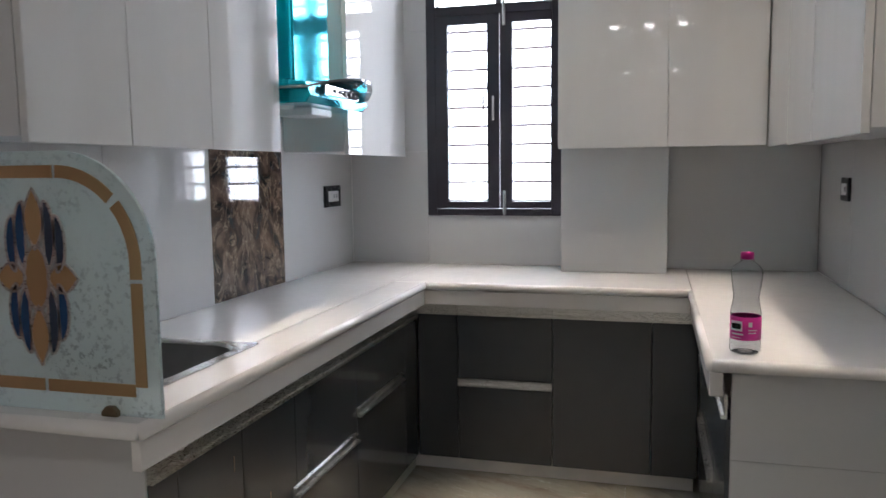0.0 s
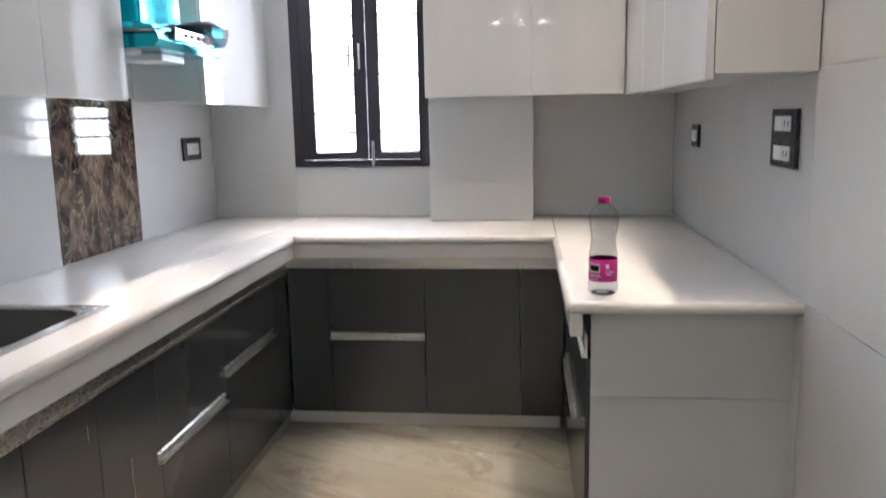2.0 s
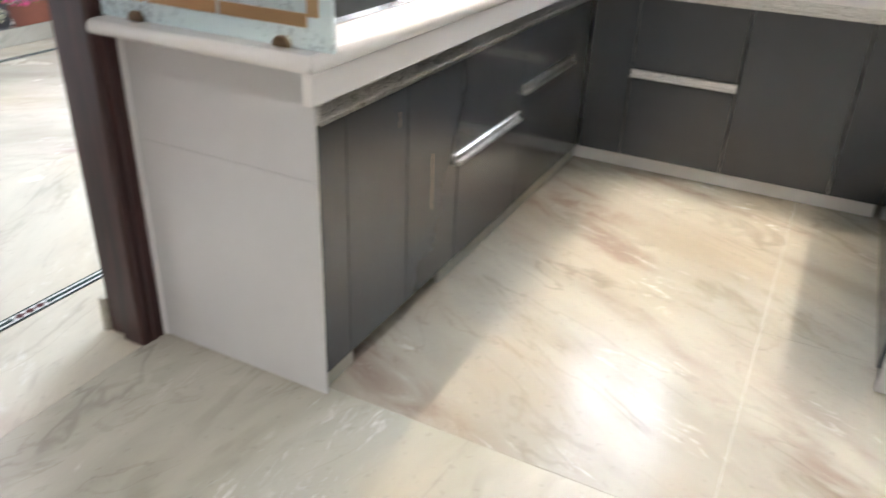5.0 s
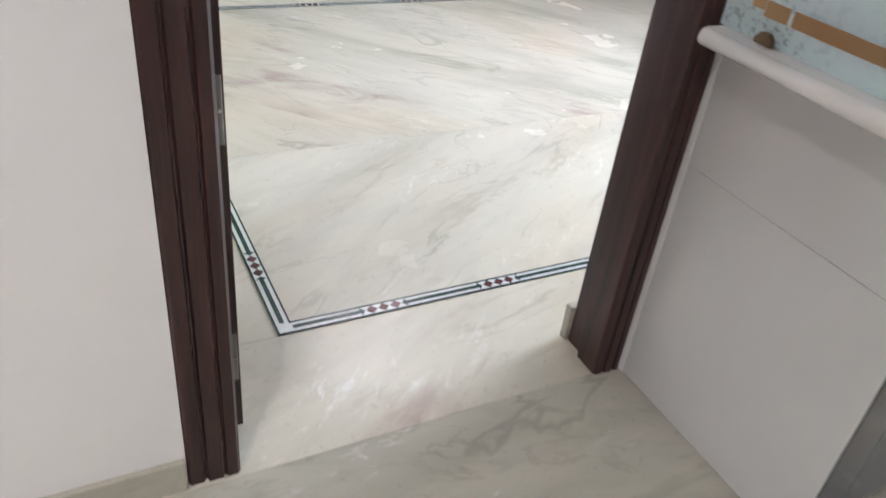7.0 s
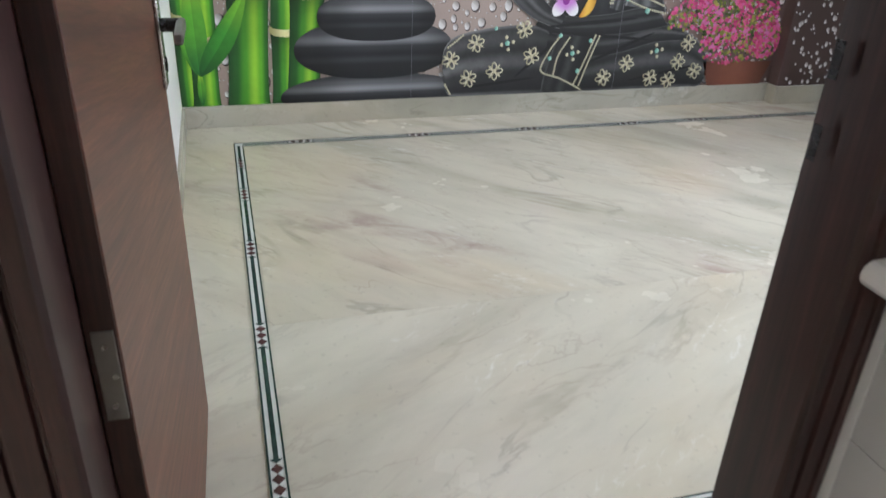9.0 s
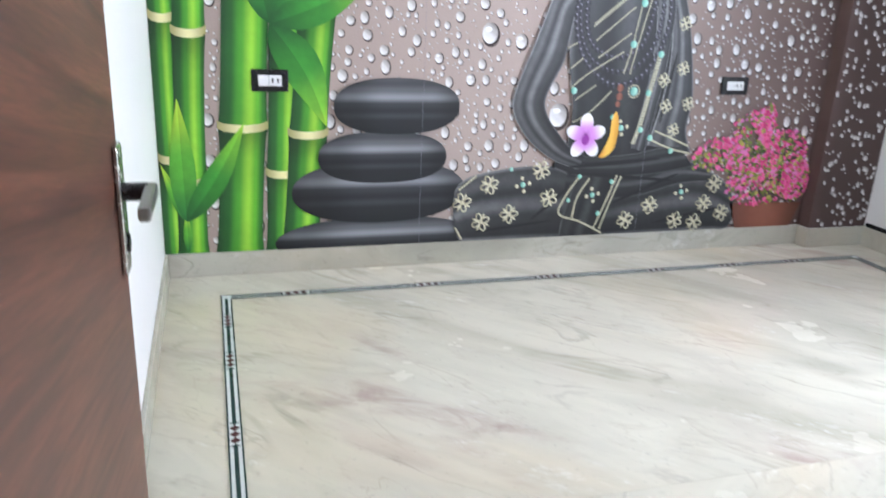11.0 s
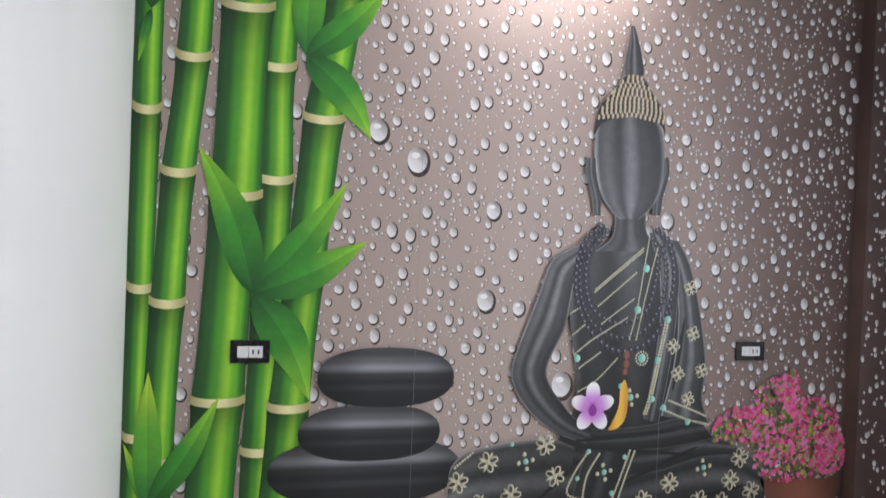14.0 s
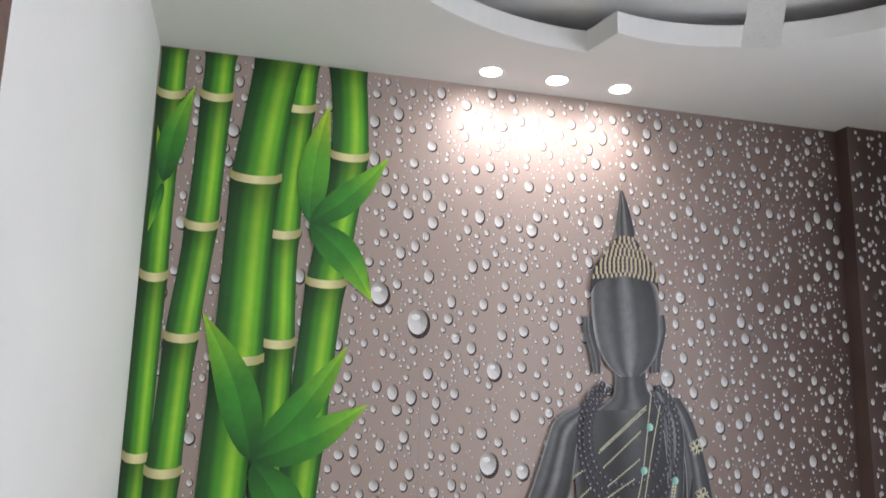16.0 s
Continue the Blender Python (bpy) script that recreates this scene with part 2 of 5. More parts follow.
def empty(name, at, label, category, group="", kind=""):
    ob = new(name)
    ob.empty_display_size = 0.05
    ob.location = at
    return tagged(ob, label, category, group, kind)


def under(ob, parent):
    """Parents a mesh built in world places to a thing whose base lies elsewhere."""
    ob.parent = parent
    p, off = parent, Vector()
    while p:
        off += p.location
        p = p.parent
    ob.location -= off
    return ob


def add_box(bm, x0, x1, y0, y1, z0, z1):
    vs = [bm.verts.new(p) for p in ((x0, y0, z0), (x1, y0, z0), (x1, y1, z0), (x0, y1, z0), (x0, y0, z1), (x1, y0, z1), (x1, y1, z1), (x0, y1, z1))]
    for f in ((0, 3, 2, 1), (4, 5, 6, 7), (0, 1, 5, 4), (1, 2, 6, 5), (2, 3, 7, 6), (3, 0, 4, 7)):
        bm.faces.new([vs[i] for i in f])
    return vs


def box(x0, x1, y0, y1, z0, z1, bevel=0.0, seg=2):
    bm = bmesh.new()
    add_box(bm, x0, x1, y0, y1, z0, z1)
    if bevel:
        bmesh.ops.bevel(bm, geom=bm.edges[:], offset=bevel, segments=seg, profile=0.5, affect="EDGES")
    return bm


def boxes(*sizes, bevel=0.0):
    bm = bmesh.new()
    for s in sizes:
        add_box(bm, *s)
    if bevel:
        bmesh.ops.bevel(bm, geom=bm.edges[:], offset=bevel, segments=2, profile=0.5, affect="EDGES")
    return bm


def prism(outline, axis, a, b, bevel=0.0):
    """An outline of pairs, in the two axes left over, pushed along an axis from a to b."""
    bm = bmesh.new()
    place = {"x": lambda u, v, w: (w, u, v), "y": lambda u, v, w: (u, w, v), "z": lambda u, v, w: (u, v, w)}[axis]
    lo = [bm.verts.new(place(u, v, a)) for u, v in outline]
    hi = [bm.verts.new(place(u, v, b)) for u, v in outline]
    n = len(outline)
    bm.faces.new(lo[::-1]), bm.faces.new(hi)
    for i in range(n):
        bm.faces.new((lo[i], lo[(i + 1) % n], hi[(i + 1) % n], hi[i]))
    bmesh.ops.recalc_face_normals(bm, faces=bm.faces[:])
    if bevel:
        caps = [e for e in bm.edges if len({v in lo for v in e.verts}) == 1]
        bmesh.ops.bevel(bm, geom=caps, offset=bevel, segments=2, profile=0.5, affect="EDGES")
    return bm


def ellipse(cu, cv, ru, rv, n=32, turn=0.0):
    c, s = math.cos(turn), math.sin(turn)
    return [(cu + ru * math.cos(a) * c - rv * math.sin(a) * s, cv + ru * math.cos(a) * s + rv * math.sin(a) * c) for a in (2 * math.pi * i / n for i in range(n))]


def lathe(profile, n=32, at=(0, 0, 0)):
    """A turned body from pairs of radius and height."""
    bm = bmesh.new()
    rings = []
    for r, z in profile:
        if r < 1e-5:
            rings.append([bm.verts.new((at[0], at[1], at[2] + z))])
        else:
            rings.append([bm.verts.new((at[0] + r * math.cos(2 * math.pi * i / n), at[1] + r * math.sin(2 * math.pi * i / n), at[2] + z)) for i in range(n)])
    for a, b in zip(rings, rings[1:]):
        for i in range(n):
            j = (i + 1) % n
            if len(a) == 1 and len(b) > 1:
                bm.faces.new((a[0], b[j], b[i]))
            elif len(b) == 1 and len(a) > 1:
                bm.faces.new((a[i], a[j], b[0]))
            elif len(a) > 1:
                bm.faces.new((a[i], a[j], b[j], b[i]))
    bmesh.ops.recalc_face_normals(bm, faces=bm.faces[:])
    return bm


# ---- the setting ----
XW, XE, YN, ZC = -1.13, 1.15, 4.31, 2.70          # kitchen walls and ceiling
YS = -4.2                                         # end of the hall behind
BX0, BX1, BY0, BY1 = -4.265, -1.27, 0.866, 4.50   # bedroom
DOOR_Y0, DOOR_Y1, DOOR_Z = 0.905, 1.755, 2.06


def structure(name, bm, material, label, category):
    return tagged(part(name, bm, material), label, category, kind="structure")


floor_ob = structure("floor", boxes((XW - 0.02, XE + 0.12, YS - 0.12, YN + 0.14, -0.12, -0.004), (BX0 - 0.12, XW - 0.02, 0.6, BY1 + 0.12, -0.12, -0.004)), M["grout"],
                     "polished beige marble floor laid in large veined slabs", "floor")
structure("wall_north", boxes((XW - 0.14, -0.70, YN, YN + 0.14, 0, ZC), (-0.017, XE + 0.12, YN, YN + 0.14, 0, ZC), (-0.70, -0.017, YN, YN + 0.14, 0, 1.128), (-0.70, -0.017, YN, YN + 0.14, 2.55, ZC)),
          M["wall"], "white kitchen end wall with a tall window opening", "wall")
structure("wall_east", box(XE, XE + 0.12, YS, YN, 0, ZC), M["wall"], "plain smooth white side wall of the kitchen", "wall")
structure("wall_south", box(XW - 0.14, XE + 0.12, YS - 0.12, YS, 0, ZC), M["wall"], "plain white wall closing the hall", "wall")
structure("wall_west", boxes((BX1, -1.166, YS, 0.805, 0, ZC), (BX1, XW, 1.83, YN, 0, ZC), (BX1, XW - 0.02, 0.805, 1.83, DOOR_Z + 0.08, ZC)),
          M["wall"], "white wall with a doorway between kitchen and bedroom", "wall")
structure("bedroom_wall_west", box(BX0 - 0.12, BX0, 0.75, BY1 + 0.12, 0, ZC + 0.25), M["wall"], "bedroom wall that carries the printed mural", "wall")
structure("bedroom_wall_south", box(BX0, BX1, 0.75, BY0, 0, ZC + 0.25), M["wall"], "bright white painted bedroom wall", "wall")
structure("bedroom_wall_north", boxes((BX0, -2.6, BY1, BY1 + 0.12, 0, ZC + 0.25), (-1.4, BX1, BY1, BY1 + 0.12, 0, ZC + 0.25), (-2.6, -1.4, BY1, BY1 + 0.12, 0, 0.7), (-2.6, -1.4, BY1, BY1 + 0.12, 2.3, ZC + 0.25)),
          M["wall"], "white bedroom wall with a wide window opening", "wall")
structure("ceiling_kitchen", box(XW - 0.14, XE + 0.12, YS - 0.12, YN + 0.14, ZC, ZC + 0.1), M["ceil"], "plain white kitchen ceiling", "ceiling")

# false ceiling with a round stepped tray
TC = (-2.72, 2.75)


def tray_radius(a):
    """Wider on one half of the tray than on the other, with a square jog between them."""
    d = math.degrees(a) % 360
    return min(1.36, 1.10 + 0.0049 * (d - 192)) if 192 < d < 335 else 0.91


def false_ceiling():
    bm = bmesh.new()
    x0, x1, y0, y1 = BX0, BX1, BY0, BY1
    angs = []
    for i in range(120):
        angs.append(2 * math.pi * i / 120)
    for jog in (192, 335):
        angs += [radians(jog) - 1e-4, radians(jog) + 1e-4]
    for cx, cy in ((x0, y0), (x1, y0), (x0, y1), (x1, y1)):
        angs.append(math.atan2(cy - TC[1], cx - TC[0]) % (2 * math.pi))
    angs.sort()

    def rim(a):
        c, s = math.cos(a), math.sin(a)
        k = min([((x1 if c > 0 else x0) - TC[0]) / c if abs(c) > 1e-6 else 99, ((y1 if s > 0 else y0) - TC[1]) / s if abs(s) > 1e-6 else 99])
        return TC[0] + c * k, TC[1] + s * k

    lo, up, out = [], [], []
    for a in angs:
        r = tray_radius(a)
        p = (TC[0] + r * math.cos(a), TC[1] + r * math.sin(a))
        lo.append(bm.verts.new((*p, ZC)))
        up.append(bm.verts.new((*p, ZC + 0.09)))
        out.append(bm.verts.new((*rim(a), ZC)))
    n = len(angs)
    for i in range(n):
        j = (i + 1) % n
        bm.faces.new((lo[i], lo[j], out[j], out[i]))
        bm.faces.new((lo[j], lo[i], up[i], up[j]))
    bmesh.ops.recalc_face_normals(bm, faces=bm.faces[:])
    add_box(bm, x0 - 0.1, x1 + 0.1, y0 - 0.1, y1 + 0.1, ZC + 0.16, ZC + 0.25)
    return bm


structure("ceiling_bedroom", false_ceiling(), M["ceil"], "white false ceiling with a curved stepped tray", "ceiling")

# mural column and its wallpaper come with the mural below
structure("pilaster", box(BX0, BX0 + 0.08, 4.13, BY1, 0, ZC), M["wall"], "shallow corner pilaster beside the mural", "pilaster")

SK = 0.105


def skirting(name, *sizes):
    return structure(name, boxes(*sizes, bevel=0.003), M["floor"], "polished beige marble skirting along the wall foot", "baseboard")


skirting("baseboard_mural", (BX0, BX0 + 0.014, BY0 + 0.014, 4.13, 0, SK))
skirting("baseboard_pilaster", (BX0 + 0.08, BX0 + 0.094, 4.13, BY1 - 0.014, 0, SK), (BX0 + 0.014, BX0 + 0.094, 4.116, 4.13, 0, SK))
skirting("baseboard_south", (BX0, BX1, BY0, BY0 + 0.014, 0, SK))
skirting("baseboard_north", (BX0, BX1, BY1 - 0.014, BY1, 0, SK))
skirting("baseboard_jamb", (BX1 - 0.03, BX1, 1.832, BY1 - 0.014, 0, SK), (BX1 - 0.03, BX1 - 0.007, 1.757, 1.832, 0, SK))
skirting("baseboard_hall", (-1.166, -1.153, YS, 0.803, 0, 0.08))
skirting("baseboard_east", (XE - 0.014, XE, YS, 2.555, 0, SK))
structure("trim_north", box(BX0 + 0.1, BX1, BY1 - 0.012, BY1, SK + 0.002, SK + 0.022), M["black"], "thin black strip above the bedroom skirting", "trim")


# ---- doorway ----
def door_frame():
    fr = empty("door_frame", (-1.2, 1.33, 0), "dark walnut door frame with a stepped moulded profile", "door frame", kind="structure")

    def jamb(y0, y1, sign, nm):
        # stepped section in plan: three reeds on the kitchen face, rebate on the bedroom side
        w = y1 - y0
        ys = [y0, y0 + w * 0.3, y0 + w * 0.36, y0 + w * 0.66, y0 + w * 0.72, y1]
        r = 0.014 if sign < 0 else 0.0
        f = -1.160 if sign > 0 else -1.141   # kitchen face
        out = [(BX1 - 0.006, y0 + r), (-1.215, y0 + r), (-1.215, y0), (f - 0.009, y0), (f - 0.002, y0 + 0.006), (f - 0.002, ys[1]), (f - 0.008, ys[1] + 0.002), (f - 0.008, ys[2]), (f, ys[2] + 0.003),
               (f, ys[3]), (f - 0.007, ys[3] + 0.002), (f - 0.007, ys[4]), (f, ys[4] + 0.003), (f, y1 - 0.006), (f - 0.007, y1), (BX1 - 0.006, y1)]
        return under(part(nm, prism(out, "z", 0, DOOR_Z + 0.08), M["frame"]), fr)

    jamb(0.805, DOOR_Y0, 1, "jamb")
    jamb(DOOR_Y1, 1.83, -1, "jamb")
    under(part("head", box(BX1 - 0.006, -1.143, DOOR_Y0, DOOR_Y1, DOOR_Z, DOOR_Z + 0.08, 0.004), M["frame"]), fr)
    # thin black sheets stand for the shade inside the recessed lock slots
    for z in (0.93, 1.03):
        under(part("strike_slot", box(-1.258, -1.244, DOOR_Y1 - 0.0012, DOOR_Y1, z, z + 0.045), M["black"], label="dark strike slot, a thin black sheet"), fr)


door_frame()


def door_leaf():
    y0, y1, x0, x1 = 0.905, 0.939, -2.10, -1.277
    d = empty("door", (x1, y0, 0.008), "open walnut veneer door leaf standing against the white wall", "door")
    under(part("leaf", box(x0, x1, y0, y1, 0.008, DOOR_Z - 0.01, 0.002), M["leaf"]), d)
    under(part("edge_band", box(x0 - 0.002, x0, y0 + 0.002, y1 - 0.002, 0.01, DOOR_Z - 0.012), M["leaf"]), d)
    under(part("edge_band", box(x1, x1 + 0.0015, y0 + 0.002, y1 - 0.002, 0.01, DOOR_Z - 0.012), M["frame"]), d)
    for z in (0.14, 0.662, 1.75):
        hinge = under(part("hinge", box(x1 + 0.0015, x1 + 0.004, y0 + 0.006, y1 - 0.004, z, z + 0.12, 0.001, 1), M["basin"], label="worn steel butt hinge"), d)
        for k in (0.02, 0.06, 0.10):
            under(part("screw", prism(ellipse(y0 + 0.018 + (0.006 if k == 0.06 else 0), z + k, 0.0035, 0.0035, 10), "x", x1 + 0.004, x1 + 0.005), M["steel"]), hinge)

    hx, hz = x0 + 0.03, 0.95
    plate = under(part("handle_plate", box(hx - 0.022, hx + 0.022, y1, y1 + 0.008, hz - 0.13, hz + 0.055, 0.006, 3), M["steel"], label="dull steel lock plate"), d)
    under(part("handle_neck", prism(ellipse(hx, hz - 0.012, 0.013, 0.013, 16), "y", y1 + 0.008, y1 + 0.04), M["black"], smooth=False), plate)

    lever = prism([(hx - 0.012, hz - 0.022), (hx + 0.10, hz - 0.027), (hx + 0.106, hz - 0.021), (hx + 0.104, hz - 0.008), (hx - 0.004, hz + 0.0), (hx - 0.012, hz - 0.004)], "y", y1 + 0.036, y1 + 0.052, 0.004)
    under(part("lever", lever, M["basin"], label="dull grey steel lever"), plate)

    under(part("keyhole", prism(ellipse(hx, hz - 0.085, 0.009, 0.014, 16), "y", y1 + 0.008, y1 + 0.011), M["black"]), plate)

    d.rotation_euler.z = radians(-1.6)


door_leaf()

# ---- window ----


def kitchen_window():
    w = empty("window_1", (-0.36, YN + 0.05, 1.128), "tall dark-painted casement window with two narrow leaves and a grille", "window", kind="structure")
    X0, X1, Z0, Z1 = -0.70, -0.017, 1.128, 2.55

    def p(nm, bm, m, lab=""):
        return under(part(nm, bm, m, label=lab), w)

    a, b = YN - 0.02, YN + 0.07
    for s in ((X0, X0 + 0.05, a, b, Z0, Z1), (X1 - 0.05, X1, a, b, Z0, Z1)):
        p("frame_stile", box(*s, 0.004), M["window"])
    for z0, z1 in ((Z0, Z0 + 0.035), (2.12, 2.17), (Z1 - 0.04, Z1)):
        p("frame_rail", box(X0 + 0.05, X1 - 0.05, a, b, z0, z1, 0.004), M["window"])
    p("mullion", box(-0.345, -0.315, a, b, 2.17, Z1 - 0.04, 0.003), M["window"])
    for x0, x1, g0, g1 in ((X0 + 0.052, -0.322, -0.585, -0.385), (-0.318, X1 - 0.052, -0.258, -0.062)):
        leaf = p("casement", boxes((x0, g0, a - 0.01, a + 0.03, Z0 + 0.037, 2.118), (g1, x1, a - 0.01, a + 0.03, Z0 + 0.037, 2.118),
                                   (g0, g1, a - 0.01, a + 0.03, Z0 + 0.037, 1.20), (g0, g1, a - 0.01, a + 0.03, 2.075, 2.118)), M["window"])
        pane = under(part("pane", box(g0, g1, a + 0.008, a + 0.012, 1.20, 2.075), glass), w)
        pane.visible_shadow = False
    for x0, x1 in ((-0.65, -0.345), (-0.315, -0.067)):
        pane = under(part("pane", box(x0, x1, a + 0.03, a + 0.034, 2.17, Z1 - 0.04), glass), w)
        pane.visible_shadow = False
    for i in range(15):
        z = 1.2 + i * 0.0955
        bar = bmesh.new()
        bmesh.ops.create_cone(bar, cap_ends=True, segments=8, radius1=0.007, radius2=0.007, depth=0.66, matrix=pose(-0.36, YN + 0.1, z, 0, 90, 0))
        p("grille_bar", bar, M["iron"])
    for x in (-0.349, -0.40):
        p("pull_handle", boxes((x - 0.006, x + 0.006, a - 0.034, a - 0.024, 1.60, 1.72), (x - 0.006, x + 0.006, a - 0.026, a - 0.01, 1.60, 1.612), (x - 0.006, x + 0.006, a - 0.026, a - 0.01, 1.708, 1.72), bevel=0.002), M["chrome"], "chrome pull handle")
    for z in (1.135, 2.06):
        p("tower_bolt", boxes((-0.305, -0.289, a - 0.018, a - 0.01, z, z + 0.12), (-0.3, -0.294, a - 0.028, a - 0.018, z - 0.005, z + 0.1), bevel=0.002), M["chrome"], "steel tower bolt")


kitchen_window()
structure("backdrop", box(-3.5, 2.5, 7.5, 7.55, -1, 6), M["daylight"], "bright overexposed sky outside the windows", "sky")
wb = empty("window_2", (-2.0, BY1 + 0.06, 0.7), "wide bedroom window with a dark frame", "window", kind="structure")
for s in ((-2.6, -2.55, BY1 + 0.02, BY1 + 0.08, 0.7, 2.3), (-1.45, -1.4, BY1 + 0.02, BY1 + 0.08, 0.7, 2.3), (-2.03, -1.97, BY1 + 0.02, BY1 + 0.08, 0.75, 2.25)):
    under(part("frame_stile", box(*s, 0.004), M["window"]), wb)
for s in ((-2.55, -1.45, BY1 + 0.02, BY1 + 0.08, 0.7, 0.75), (-2.55, -1.45, BY1 + 0.02, BY1 + 0.08, 2.25, 2.3)):
    under(part("frame_rail", box(*s, 0.004), M["window"]), wb)

# ---- lamps ----


def downlight(x, y, z, watts, color, target=None, angle=120, dome=0.0025, radius=0.04):
    d = empty("downlight", (x, y, z), "round recessed ceiling downlight, lit", "ceiling light", "downlights")
    ring = lathe([(0.044, 0.0), (0.054, -0.004), (0.058, 0.0)], 28)
    part("trim_ring", ring, M["white"], d, smooth=True)
    part("diffuser", lathe([(0, -dome), (0.022, -dome * 0.9), (0.038, -dome * 0.55), (0.044, -0.002), (0.045, 0.0)], 28), M["lamp"], d)
    spot("downlight_beam", (x, y, z - 0.02 - dome), target or (x, y, 0), watts, color, angle, 1.0, radius)


for y in (2.22, 2.525, 2.83):
    downlight(-4.10, y, ZC, 13, (1.0, 0.98, 0.97), (-4.10, y - 0.05, 1.0), 165, radius=0.05)
for x in (0.02, 0.35, 0.66):
    downlight(x, -0.2, ZC, 40, WARM, dome=0.03)
    downlight(x, -3.85, ZC, 18, WARM, dome=0.03)


def light_strip(x0, x1, y0, y1, watts):
    """A warm tube strip close under the kitchen ceiling, above the fronts of the wall cabinets."""
    c = empty("ceiling_strip_light", ((x0 + x1) / 2, (y0 + y1) / 2, ZC), "slim warm strip light along the kitchen ceiling, lit", "strip light", "strip lights")
    under(part("housing", box(x0, x1, y0, y1, ZC - 0.012, ZC, 0.002), M["white"]), c)
    under(part("diffuser", box(x0 + 0.004, x1 - 0.004, y0 + 0.004, y1 - 0.004, ZC - 0.018, ZC - 0.012), M["lamp_warm"]), c)
    area("strip_beam", pose((x0 + x1) / 2, (y0 + y1) / 2, ZC - 0.022), x1 - x0 - (0.022 if x1 - x0 < 0.1 else 0.0), y1 - y0 - (0.022 if y1 - y0 < 0.1 else 0.0), watts, AMBER, 60)


light_strip(0.872, 0.902, 2.0, 3.70, 8.8)
light_strip(-0.847, -0.817, 2.0, 3.70, 8.8)
light_strip(-0.81, 0.865, 3.71, 3.74, 4.0)


def ceiling_fan():
    f = empty("ceiling_fan", (-2.74, 2.56, ZC + 0.16), "white ceiling fan with three still metal blades", "fan")
    part("canopy", lathe([(0, 0), (0.055, 0), (0.05, -0.05), (0.016, -0.06), (0.016, -0.31), (0, -0.31)], 24), M["white"], f, smooth=True)
    part("motor", lathe([(0, -0.30), (0.06, -0.30), (0.1, -0.315), (0.11, -0.35), (0.1, -0.385), (0.05, -0.40), (0, -0.40)], 32), M["white"], f, smooth=True)
    for k in range(3):
        a = radians(146.5 + 120 * k)
        bm = prism([(0.09, -0.03), (0.2, -0.05), (0.53, -0.062), (0.55, -0.05), (0.55, 0.05), (0.53, 0.062), (0.2, 0.05), (0.09, 0.03)], "z", -0.363, -0.357)
        bmesh.ops.rotate(bm, verts=bm.verts[:], matrix=Matrix.Rotation(radians(8), 3, "X"), cent=(0, 0, -0.36))
        bmesh.ops.rotate(bm, verts=bm.verts[:], matrix=Matrix.Rotation(a, 3, "Z"), cent=(0, 0, 0))
        part("blade", bm, M["white"], f)


ceiling_fan()

# ---- kitchen: base units ----
FX, FY, FR = -0.60, 3.75, 0.615     # cabinet fronts: west run, north run, east run
TOP_N, TOP_S, BOT = 0.720, 0.702, 0.062


